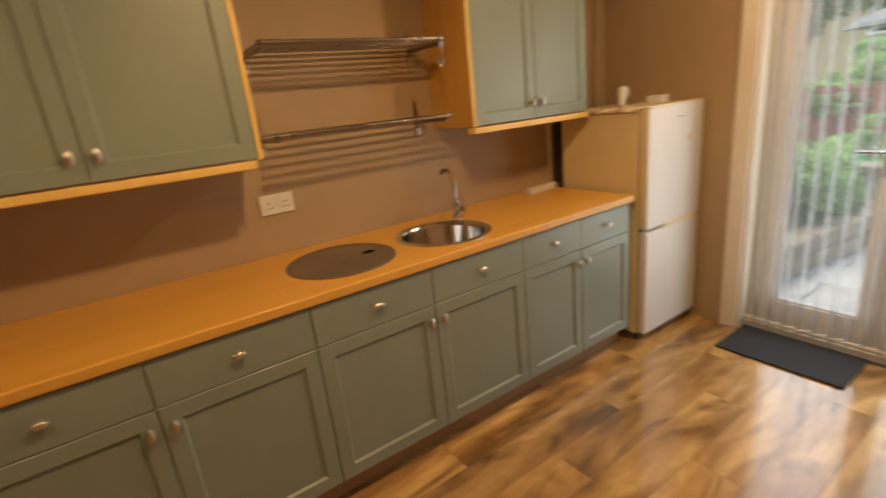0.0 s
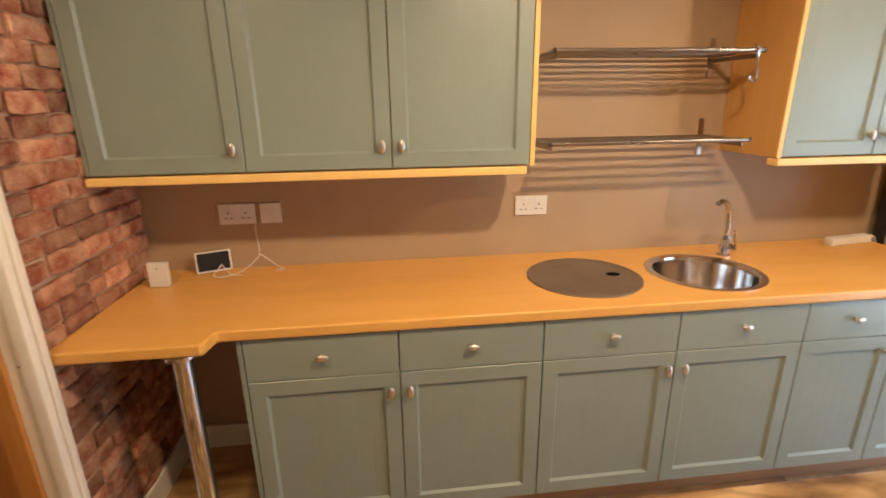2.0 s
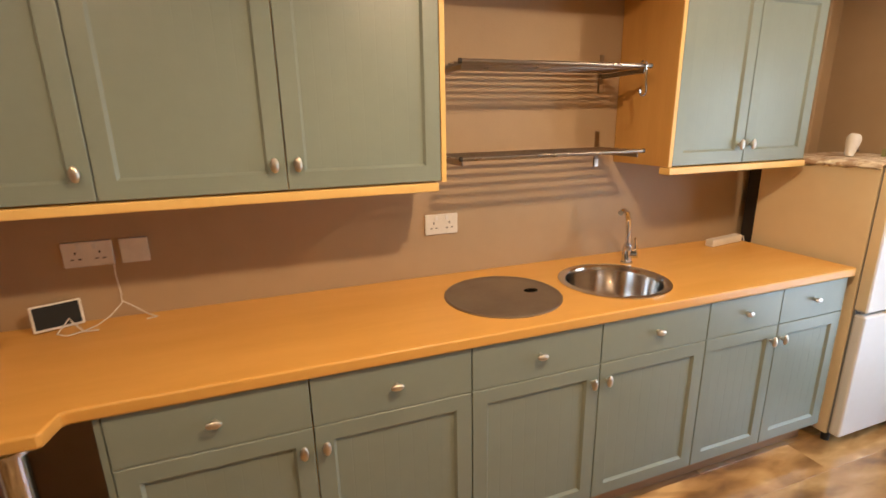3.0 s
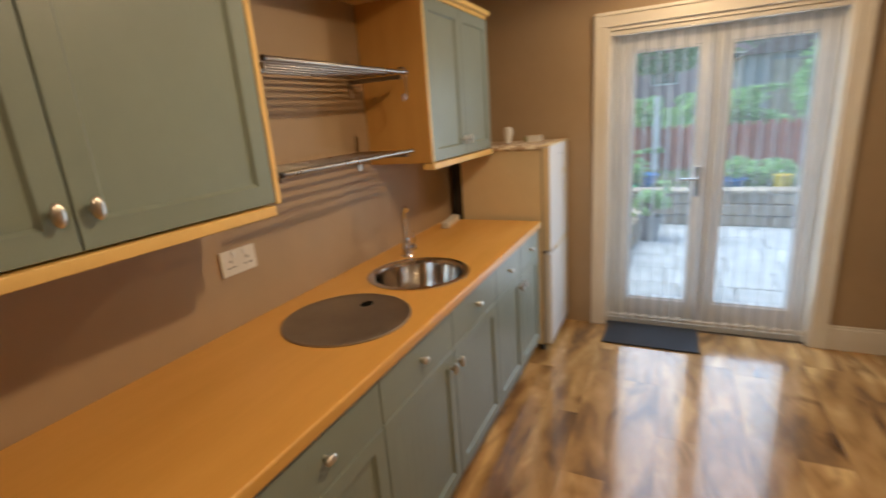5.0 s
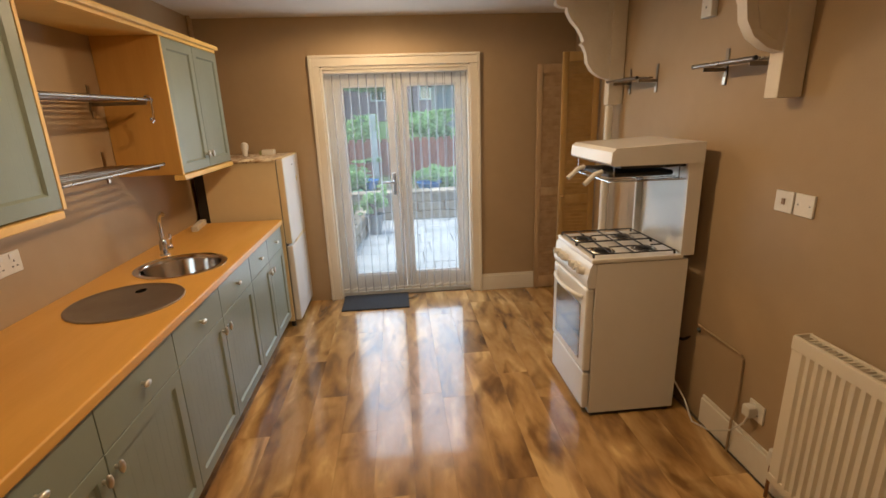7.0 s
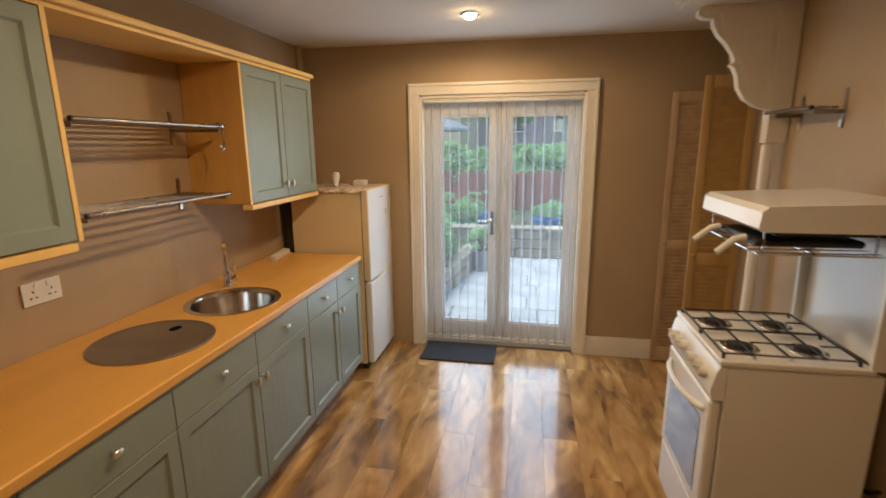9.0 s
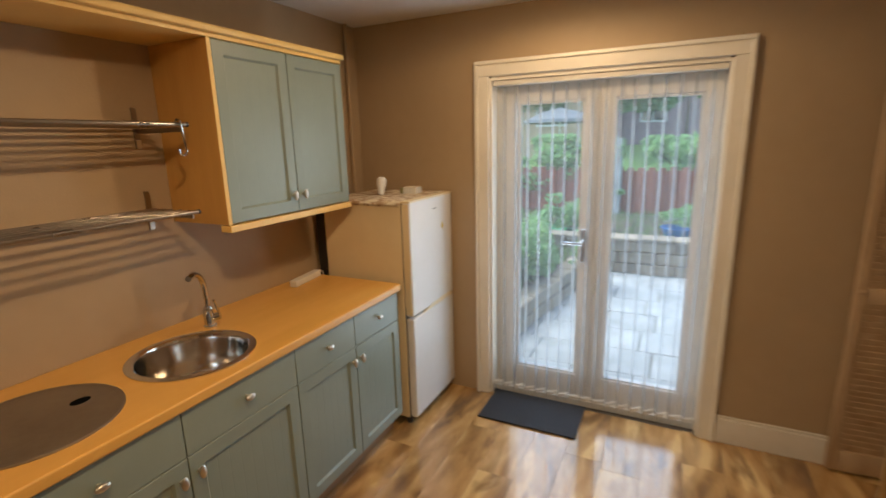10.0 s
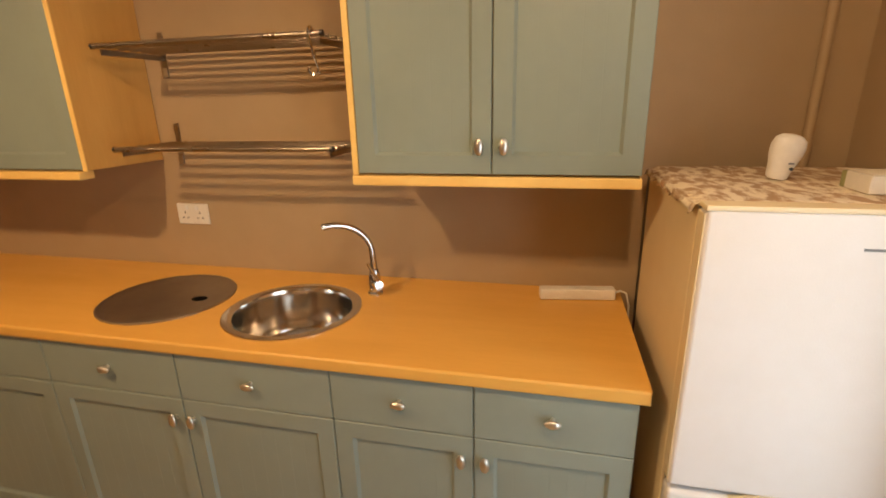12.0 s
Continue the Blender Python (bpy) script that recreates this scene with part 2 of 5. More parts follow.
def sheer(name, thin, dense):
    """Voile; thin, dense: least and most share of threads over gaps."""
    m = bpy.data.materials.new(name)
    m.use_nodes = True
    n, ln = m.node_tree.nodes, m.node_tree.links
    n.remove(n["Principled BSDF"])
    tr, tl, df = n.new("ShaderNodeBsdfTransparent"), n.new("ShaderNodeBsdfTranslucent"), n.new("ShaderNodeBsdfDiffuse")
    tl.inputs[0].default_value = (0.4, 0.42, 0.44, 1)
    df.inputs[0].default_value = (0.62, 0.61, 0.59, 1)
    a, b, tex, tc, mr = n.new("ShaderNodeMixShader"), n.new("ShaderNodeMixShader"), n.new("ShaderNodeTexNoise"), n.new("ShaderNodeTexCoord"), n.new("ShaderNodeMapRange")
    tex.inputs["Scale"].default_value = 14
    ln.new(tc.outputs["Object"], tex.inputs["Vector"])
    mr.inputs["To Min"].default_value, mr.inputs["To Max"].default_value = thin, dense
    ln.new(tex.outputs["Fac"], mr.inputs["Value"])
    a.inputs[0].default_value = 0.35
    ln.new(tl.outputs[0], a.inputs[1])
    ln.new(df.outputs[0], a.inputs[2])
    ln.new(mr.outputs[0], b.inputs[0])
    ln.new(tr.outputs[0], b.inputs[1])
    ln.new(a.outputs[0], b.inputs[2])
    ln.new(b.outputs[0], n["Material Output"].inputs[0])
    return m


SHEER = sheer("sheer_fabric", 0.13, 0.17)
SEAM = sheer("stitched_voile", 0.42, 0.52)


def glow(name, color, strength):
    m = bpy.data.materials.new(name)
    m.use_nodes = True
    b = m.node_tree.nodes["Principled BSDF"]
    b.inputs["Base Color"].default_value = (*color, 1)
    b.inputs["Emission Color"].default_value = (*color, 1)
    b.inputs["Emission Strength"].default_value = strength
    return m


BULB = glow("downlight_bulb", (1.0, 0.66, 0.3), 45)


# ---- mesh helpers ----
def box(bm, lo, hi, bev=0.0, seg=2):
    r = bmesh.ops.create_cube(bm, size=1.0)
    vs = r["verts"]
    for v in vs:
        for k in range(3):
            v.co[k] = lo[k] + (v.co[k] + 0.5) * (hi[k] - lo[k])
    if bev > 0:
        es = list({e for v in vs for e in v.link_edges})
        bmesh.ops.bevel(bm, geom=es, offset=bev, segments=seg, affect="EDGES", profile=0.5)
    return bm


def boxes(*items):
    bm = bmesh.new()
    for it in items:
        box(bm, *it)
    return bm


def tube(bm, a, b, r, seg=16, r2=None):
    a, b = Vector(a), Vector(b)
    d = b - a
    m = Matrix.Translation((a + b) / 2) @ d.to_track_quat("Z", "Y").to_matrix().to_4x4()
    bmesh.ops.create_cone(bm, cap_ends=True, segments=seg, radius1=r, radius2=r if r2 is None else r2, depth=d.length, matrix=m)
    return bm


def sweep(bm, pts, r, seg=10):
    """A round tube along a polyline."""
    pts = [Vector(p) for p in pts]
    rings = []
    up = Vector((0.13, 0.21, 0.97))
    for i, p in enumerate(pts):
        d = (pts[min(i + 1, len(pts) - 1)] - pts[max(i - 1, 0)]).normalized()
        u = d.cross(up)
        if u.length < 0.05:
            u = d.cross(Vector((1, 0, 0)))
        u.normalize()
        w = d.cross(u)
        rings.append([bm.verts.new(p + r * (math.cos(2 * math.pi * k / seg) * u + math.sin(2 * math.pi * k / seg) * w)) for k in range(seg)])
    for a, b in zip(rings, rings[1:]):
        for k in range(seg):
            bm.faces.new((a[k], a[(k + 1) % seg], b[(k + 1) % seg], b[k]))
    bm.faces.new(rings[0])
    bm.faces.new(rings[-1])
    return bm


def extrude_poly(pts, axis, a, b):
    """A flat outline (two coordinates a point) given thickness from a to b along an axis."""
    bm = bmesh.new()

    def at(p, h):
        c = list(p)
        c.insert(axis, h)
        return bm.verts.new(c)
    lo, hi = [at(p, a) for p in pts], [at(p, b) for p in pts]
    bm.faces.new(lo)
    bm.faces.new(hi)
    for k in range(len(pts)):
        j = (k + 1) % len(pts)
        bm.faces.new((lo[k], lo[j], hi[j], hi[k]))
    return bm


def lathe(prof, seg=40, centre=(0, 0, 0)):
    """Turn a profile of (radius, height) about z."""
    bm = bmesh.new()
    rings = [[bm.verts.new((centre[0] + r * math.cos(2 * math.pi * k / seg), centre[1] + r * math.sin(2 * math.pi * k / seg), centre[2] + z)) for k in range(seg)] for r, z in prof]
    for a, b in zip(rings, rings[1:]):
        for k in range(seg):
            bm.faces.new((a[k], a[(k + 1) % seg], b[(k + 1) % seg], b[k]))
    return bm


def bevelled(bm, off, seg=2, ang=35):
    es = [e for e in bm.edges if len(e.link_faces) == 2 and e.calc_face_angle(0) > radians(ang)]
    bmesh.ops.bevel(bm, geom=es, offset=off, segments=seg, affect="EDGES", profile=0.5)
    return bm


def mesh_of(name, bm, mat, smooth=True):
    bmesh.ops.recalc_face_normals(bm, faces=bm.faces)
    me = bpy.data.meshes.new(name)
    bm.to_mesh(me)
    bm.free()
    me.materials.append(mat)
    if smooth:
        me.polygons.foreach_set("use_smooth", [True] * len(me.polygons))
        me.set_sharp_from_angle(angle=radians(32))
    return me


def weigh(ob):
    """Keeps broad faces flat beside rounded edges."""
    m = ob.modifiers.new("weighted", "WEIGHTED_NORMAL")
    m.keep_sharp = True
    return ob


def origin_of(ob):
    p = Vector((0, 0, 0))
    while ob:
        p = p + Vector(ob.matrix_basis.translation)
        ob = ob.parent
    return p


def part(name, bm, mat, parent, label="", at=None, kind="", smooth=True):
    """Link a bmesh, drawn in world coordinates, as one mesh under a thing or a part."""
    o = origin_of(parent)
    bmesh.ops.translate(bm, verts=bm.verts, vec=-o)
    ob = new(name, mesh_of(name, bm, mat, smooth))
    ob.parent = parent
    if smooth:
        weigh(ob)
    if at is not None:
        ob.matrix_basis = Matrix.Translation(at)
    return tagged(ob, label, kind=kind)


def thing(name, at, label, category, group="", kind=""):
    ob = new(name)
    ob.empty_display_size = 0.1
    ob.matrix_basis = Matrix.Translation(at)
    return tagged(ob, label, category, group, kind)


def solid(name, bm, mat, label, category, kind="", group=""):
    return tagged(weigh(new(name, mesh_of(name, bm, mat))), label, category, group, kind)

# ---- structure ----
YD = 3.42      # inner face of the garden wall
XR = 3.07      # inner face of the cooker wall
YB = -0.515    # kitchen face of the brick return
solid("floor", boxes(((-0.15, -2.7, -0.14), (XR + 0.15, YD + 0.3, -0.012))), SOIL, "dark sub-floor under the laminate planks", "floor", "structure")
solid("ceiling", boxes(((-0.15, -2.7, CEIL), (XR + 0.15, YD + 0.3, CEIL + 0.12))), CEILM, "white painted flat ceiling with downlights", "ceiling", "structure")
solid("wall_west", boxes(((-0.15, -2.7, -0.02), (0, YD, CEIL))), WALLM, "taupe painted wall behind the kitchen units", "wall", "structure")
solid("wall_east", boxes(((XR, -2.7, -0.02), (XR + 0.15, YD, CEIL))), WALLM, "taupe painted wall behind the cooker", "wall", "structure")
solid("wall_north", boxes(((-0.15, YD, -0.02), (0.933, YD + 0.28, CEIL)), ((2.163, YD, -0.02), (XR + 0.15, YD + 0.28, CEIL)), ((0.933, YD, 2.02), (2.163, YD + 0.28, CEIL))), WALLM, "taupe painted wall round the garden doors", "wall", "structure")
brick_wall = solid("wall_brick_return", boxes(((0.0, YB - 0.055, 0.0), (0.745, YB - 0.012, CEIL))), MORTAR, "old exposed red brick wall beside the worktop", "brick wall", "structure")
solid("wall_hall_west", boxes(((0.6, -0.625, 0.0), (0.74, YB - 0.057, CEIL)), ((0.6, -2.7, 2.06), (0.74, -0.625, CEIL)), ((0.6, -2.7, 0.0), (0.74, -1.475, 2.06))), WALLM, "taupe painted hall wall round the pine door", "wall", "structure")
solid("wall_south", boxes(((0.6, -2.7, 0.0), (XR, -2.58, CEIL))), WALLM, "taupe painted wall at the end of the hall", "wall", "structure")
solid("wall_lobby_return", boxes(((2.5, -1.0, 0.0), (XR, -0.88, CEIL))), WALLM, "taupe painted short return wall", "wall", "structure")

# white lining and architrave on the end of the brick return
arch = thing("door_trim", (0.78, YB - 0.04, 0), "white painted timber architrave with screw holes", "door trim", kind="structure")
part("lining", boxes(((0.745, YB - 0.049, 0), (0.775, YB + 0.012, CEIL), 0.003)), WHITE, arch)
part("architrave", boxes(((0.72, YB - 0.01, 0), (0.785, YB + 0.03, CEIL), 0.008), ((0.735, YB + 0.03, 0), (0.76, YB + 0.042, CEIL), 0.005)), WHITE, arch)
for z in (0.9, 1.35, 1.9):
    bm = tube(bmesh.new(), (0.775, YB - 0.015, z), (0.777, YB - 0.015, z), 0.004, 8)
    part("screw", bm, COPPER, arch)

# pine half-glazed door in the hall
door = thing("door_1", (0.7, -0.9, 0), "varnished pine door with glazed upper panels, closed", "door", kind="structure")
part("door_frame", boxes(((0.69, -0.93, 0), (0.79, -0.868, 2.06), 0.004), ((0.69, -1.78, 2.0), (0.79, -0.93, 2.06), 0.004), ((0.69, -1.78, 0), (0.79, -1.72, 2.0), 0.004)), PINE, door)
leaf = part("door_leaf", boxes(((0.72, -1.03, 0.01), (0.76, -0.935, 1.99), 0.004), ((0.72, -1.715, 0.01), (0.76, -1.62, 1.99), 0.004), ((0.72, -1.62, 0.01), (0.76, -1.03, 0.22), 0.004),
                               ((0.72, -1.62, 0.72), (0.76, -1.03, 0.9), 0.004), ((0.72, -1.62, 1.88), (0.76, -1.03, 1.99), 0.004), ((0.72, -1.37, 0.2), (0.76, -1.28, 1.9), 0.004), ((0.73, -1.62, 1.2), (0.755, -1.03, 1.24), 0.003)), PINE, door)
part("lower_panel", boxes(((0.73, -1.62, 0.22), (0.748, -1.03, 0.72), 0.01)), PINE, leaf)
part("pane", boxes(((0.737, -1.62, 0.9), (0.743, -1.03, 1.88))), GLASS, leaf).visible_shadow = False
bm = tube(bmesh.new(), (0.76, -0.985, 0.9), (0.8, -0.985, 0.9), 0.009)
sweep(bm, [(0.8, -0.985, 0.9), (0.805, -1.02, 0.9), (0.803, -1.09, 0.895)], 0.008)
box(bm, (0.76, -1.005, 0.83), (0.766, -0.965, 0.99), 0.002)
part("door_handle", bm, CHROME, leaf, "chrome lever handle on a plate")
door.location.y += 0.305
net = thing("net_curtain", (0.6, -1.33, 0.88), "white net curtain hanging behind the glazed door", "curtain")
pts = [(0.69 + 0.012 * math.sin(i * 1.1), -1.64 + i * 0.0155) for i in range(40)]
bm = bmesh.new()
cols = [(bm.verts.new((x, y, 0.86)), bm.verts.new((x, y, 1.42))) for x, y in pts]
for a, b in zip(cols, cols[1:]):
    bm.faces.new((a[0], b[0], b[1], a[1]))
part("fabric", bm, UPVC, net)
net.location.y += 0.305

# skirting boards
def skirting(name, lo, hi, axis):
    bm = boxes((lo, hi, 0.004))
    top_lo, top_hi = list(lo), list(hi)
    top_lo[2], top_hi[2] = hi[2] + 0.0005, hi[2] + 0.018
    if axis == "x":
        top_lo[1] = lo[1] + 0.007
    else:
        top_lo[0] = lo[0] + 0.007
    box(bm, top_lo, top_hi, 0.004)
    solid(name, bm, WHITE, "white painted moulded skirting board", "skirting board", "structure")


skirting("baseboard_north", (2.248, YD - 0.02, 0), (XR - 0.001, YD - 0.001, 0.14), "x")
skirting("baseboard_east", (XR - 0.02, -0.87, 0), (XR - 0.001, 1.3, 0.14), "y")
solid("baseboard_brick", boxes(((0.03, YB, 0), (0.715, YB + 0.02, 0.12), 0.004)), WHITE, "white painted skirting under the brick wall", "skirting board", "structure")
solid("baseboard_west", boxes(((0.001, YB + 0.02, 0), (0.02, -0.004, 0.12), 0.004)), WHITE, "white painted skirting under the worktop", "skirting board", "structure")

# ---- garden doors ----
trim = thing("door_surround", (1.53, YD, 0), "wide cream painted moulded door surround", "door trim", kind="structure")
XA, XB, ZT = 0.848, 2.246, 2.103
for nm, lo, hi in (("side_trim", (XA, YD - 0.022, 0), (0.933, YD - 0.001, ZT - 0.085)), ("side_trim", (2.161, YD - 0.022, 0), (XB, YD - 0.001, ZT - 0.085)), ("head_trim", (XA, YD - 0.022, ZT - 0.085), (XB, YD - 0.001, ZT))):
    bm = boxes((lo, hi, 0.005))
    if nm == "side_trim":
        out = lo[0] < 1
        box(bm, (lo[0] if out else hi[0] - 0.022, YD - 0.034, 0), (lo[0] + 0.022 if out else hi[0], YD - 0.02, ZT - 0.022), 0.005)
    else:
        box(bm, (XA, YD - 0.034, ZT - 0.022), (XB, YD - 0.02, ZT), 0.005)
    part(nm, bm, WHITE, trim)
part("reveal", boxes(((0.9335, YD - 0.0005, 0), (0.948, YD + 0.27, 2.01)), ((2.148, YD - 0.0005, 0), (2.1625, YD + 0.27, 2.01)), ((0.948, YD - 0.0005, 1.995), (2.148, YD + 0.27, 2.0195))), WHITE, trim)
part("sill", boxes(((0.948, YD + 0.07, -0.01), (2.148, YD + 0.3, 0.03), 0.004)), UPVC, trim)


def french_leaf(x0, x1, left, right):
    """left, right: widths of the two stiles."""
    d = thing("garden_door", (x0, YD + 0.12, 0), "white glazed french door with a full-height pane, closed", "glazed door", "garden doors", "structure")
    y0, y1 = YD + 0.1, YD + 0.16
    a, b, z0, z1 = x0 + left, x1 - right, 0.185, 1.87
    part("door_frame", boxes(((x0, y0, 0.035), (a, y1, 1.99), 0.006), ((b, y0, 0.035), (x1, y1, 1.99), 0.006), ((a, y0, 0.035), (b, y1, z0), 0.006), ((a, y0, z1), (b, y1, 1.99), 0.006)), UPVC, d)
    part("glazing_bead", boxes(((a, y0 + 0.008, z0), (a + 0.013, y1 - 0.008, z1), 0.004), ((b - 0.013, y0 + 0.008, z0), (b, y1 - 0.008, z1), 0.004), ((a + 0.013, y0 + 0.008, z0), (b - 0.013, y1 - 0.008, z0 + 0.013), 0.004), ((a + 0.013, y0 + 0.008, z1 - 0.013), (b - 0.013, y1 - 0.008, z1), 0.004)), UPVC, d)
    part("pane", boxes(((a + 0.01, y0 + 0.026, z0 + 0.01), (b - 0.01, y0 + 0.032, z1 - 0.01))), GLASS, d).visible_shadow = False
    return d


french_leaf(0.95, 1.546, 0.128, 0.08)
french_leaf(1.549, 2.146, 0.075, 0.088)
bm = boxes(((1.47, YD + 0.088, 0.93), (1.5, YD + 0.1, 1.13), 0.004))
sweep(bm, [(1.485, YD + 0.09, 1.05), (1.485, YD + 0.05, 1.05), (1.46, YD + 0.045, 1.05), (1.37, YD + 0.045, 1.05)], 0.009)
solid("door_lever", bm, CHROME, "chrome lever handle on the garden door", "door handle")

# vertical blind of sheer vanes
blind = thing("vertical_blind", (1.53, YD + 0.03, 1.99), "sheer white vertical blind with bead chain along its hem", "blind")
part("headrail", boxes(((0.952, YD + 0.012, 1.965), (2.144, YD + 0.05, 1.994), 0.004)), PLAST, blind, "white aluminium headrail")
NV = 17
vane_bm = bmesh.new()
W2 = 0.0445
cs = [(-W2 + i * W2 / 4, 0.006 * (1 - ((i - 4) / 4) ** 2)) for i in range(9)]
vv = [(vane_bm.verts.new((x, y, -1.9)), vane_bm.verts.new((x, y, 0))) for x, y in cs]
for a, b in zip(vv, vv[1:]):
    vane_bm.faces.new((a[0], b[0], b[1], a[1]))
vane_me = mesh_of("vane", vane_bm, SHEER)
seam_mes = []
for sx in (-W2, W2 - 0.0065):
    bm = bmesh.new()
    box(bm, (sx, -0.001, -1.9), (sx + 0.0065, 0.001, -0.001))
    seam_mes.append(mesh_of("edge_seam", bm, SEAM))
weight_me = mesh_of("hem_weight", boxes(((-0.04, -0.002, -1.9), (0.04, 0.004, -1.875), 0.001)), PLAST)
for i in range(NV):
    x = 0.98 + i * (2.125 - 0.98) / (NV - 1)
    mid = abs((x - 1.55))
    turn = 38 if 0.1 < mid < 0.5 else 20
    v = new("vane", vane_me)
    v.parent = blind
    v.matrix_basis = Matrix.Translation((x - 1.53, 0.002, -0.035)) @ Matrix.Rotation(radians(turn + random.uniform(-5, 5)), 4, "Z")
    w = new("hem_weight", weight_me)
    w.parent = v
    for seam_me in seam_mes:
        e = new("edge_seam", seam_me)
        e.parent = v
bm = bmesh.new()
sweep(bm, [(0.97 + i * 0.01, YD + 0.012, 0.085 - 0.006 * abs(math.sin(i * math.pi * 0.16))) for i in range(114)], 0.0022, 5)
part("bead_chain", bm, PLAST, blind)

solid("door_mat", bevelled(boxes(((0.962, 3.107, 0.0), (1.55, 3.46, 0.012))), 0.004), MATM, "charcoal ribbed door mat before the garden doors", "door mat")


# ---- kitchen units ----
def shaker(parent, name, y0, y1, z0, z1, x0, grooves, knob=None, label=""):
    """A framed front with a recessed boarded panel, facing +x, its back at x0."""
    t, s = 0.02, 0.058
    bm = bmesh.new()
    ring = [[bm.verts.new((x0 + dx, y, z)) for y, z in ((y0 + k, z0 + k), (y1 - k, z0 + k), (y1 - k, z1 - k), (y0 + k, z1 - k))] for dx, k in ((0, 0), (t - 0.002, 0), (t, 0.002), (t, s - 0.006), (t - 0.0015, s - 0.0045), (0.0108, s + 0.002), (0.004, s + 0.0025))]
    for p, q in zip(ring, ring[1:]):
        for k in range(4):
            bm.faces.new((p[k], p[(k + 1) % 4], q[(k + 1) % 4], q[k]))
    bm.faces.new(ring[0])
    d = part(name, bm, GREEN, parent, label)
    bm = bmesh.new()
    n = max(4, round((y1 - y0 - 2 * s) / 0.05))
    w = (y1 - y0 - 2 * s) / n
    prof = [(x0 + 0.0105, y0 + s)]
    for i in range(1, n):
        yc = y0 + s + i * w
        prof += [(x0 + 0.0105, yc - 0.0016), (x0 + 0.0105 - grooves, yc), (x0 + 0.0105, yc + 0.0016)]
    prof.append((x0 + 0.0105, y1 - s))
    cols = [(bm.verts.new((x, y, z0 + s)), bm.verts.new((x, y, z1 - s))) for x, y in prof]
    for p, q in zip(cols, cols[1:]):
        bm.faces.new((p[0], q[0], q[1], p[1]))
    part("panel", bm, GREEN, d, smooth=False)
    if knob:
        add_knob(d, x0 + t, *knob)
    return d


def add_knob(parent, x, y, z, tall=True):
    bm = bmesh.new()
    tube(bm, (x, y, z), (x + 0.014, y, z), 0.0075, 12, 0.006)
    r = bmesh.ops.create_uvsphere(bm, u_segments=16, v_segments=10, radius=1.0)
    for v in r["verts"]:
        v.co = Vector((x + 0.019 + v.co.x * 0.009, y + v.co.y * (0.013 if tall else 0.021), z + v.co.z * (0.023 if tall else 0.0115)))
    part("knob", bm, KNOBM, parent, "pewter oval knob")


ZP, ZTOP = 0.12, 0.858
XF = 0.598


def base_unit(y0, y1):
    u = thing("base_cabinet", (0.3, (y0 + y1) / 2, 0), "sage green base cabinet with drawers over panelled doors", "cabinet", "sage green base cabinets")
    part("carcass", boxes(((0.02, y0 + 0.001, ZP), (XF - 0.001, y1 - 0.001, 0.7), 0.001)), BEECHE, u)
    ym = (y0 + y1) / 2
    for a, b, side in ((y0, ym, 1), (ym, y1, -1)):
        g = 0.0018
        dr = part("drawer_front", boxes(((XF, a + g, 0.702), (XF + 0.02, b - g, ZTOP - 0.002), 0.003)), GREEN, u)
        add_knob(dr, XF + 0.02, (a + b) / 2, 0.785, False)
        ky = b - 0.032 if side > 0 else a + 0.032
        shaker(u, "door", a + g, b - g, ZP + 0.002, 0.699, XF, 0.0004, (ky, 0.633))
    return u


base_unit(0.0, 1.0)
base_unit(1.0, 2.0)
base_unit(2.0, 2.8)
solid("plinth", boxes(((0.5, 0.0, 0.001), (0.545, 2.8, ZP - 0.001), 0.002)), PLINTHM, "brown wood plinth under the base cabinets", "plinth", "structure")
solid("end_panel", boxes(((0.02, -0.017, 0.001), (XF + 0.018, -0.001, ZTOP), 0.001)), GREEN, "sage green end panel of the base cabinets", "end panel")

# worktop with two round cut-outs
LID, SINK = (0.336, 1.25), (0.354, 1.752)
LR, SR = 0.2245, 0.2245


def worktop_mesh():
    out = [(0.002, 2.82), (0.632, 2.82), (0.632, -0.055), (0.638, -0.066), (0.708, -0.078), (0.715, -0.088), (0.715, YB + 0.005), (0.002, YB + 0.005)]
    bm = bmesh.new()
    loops = [out] + [[(c[0] + r * math.cos(2 * math.pi * k / 48), c[1] + r * math.sin(2 * math.pi * k / 48)) for k in range(48)] for c, r in ((LID, LR - 0.006), (SINK, SR - 0.02))]
    es = []
    for lp in loops:
        vs = [bm.verts.new((x, y, 0.9)) for x, y in lp]
        es += [bm.edges.new((vs[i], vs[(i + 1) % len(vs)])) for i in range(len(vs))]
    bmesh.ops.triangle_fill(bm, edges=es, use_beauty=True)
    for f in list(bm.faces):
        if any(all((v.co.x - q[0]) ** 2 + (v.co.y - q[1]) ** 2 < (r + 0.001) ** 2 for v in f.verts) for q, r in ((LID, LR - 0.006), (SINK, SR - 0.02))):
            bm.faces.remove(f)
    r = bmesh.ops.extrude_face_region(bm, geom=list(bm.faces))
    for v in (g for g in r["geom"] if isinstance(g, bmesh.types.BMVert)):
        v.co.z = 0.861
    bmesh.ops.recalc_face_normals(bm, faces=bm.faces)
    es = [e for e in bm.edges if len(e.link_faces) == 2 and e.calc_face_angle(0) > 1.0 and all(v.co.x > 0.6 for v in e.verts)]
    bmesh.ops.bevel(bm, geom=es, offset=0.008, segments=3, affect="EDGES", profile=0.5)
    return bm


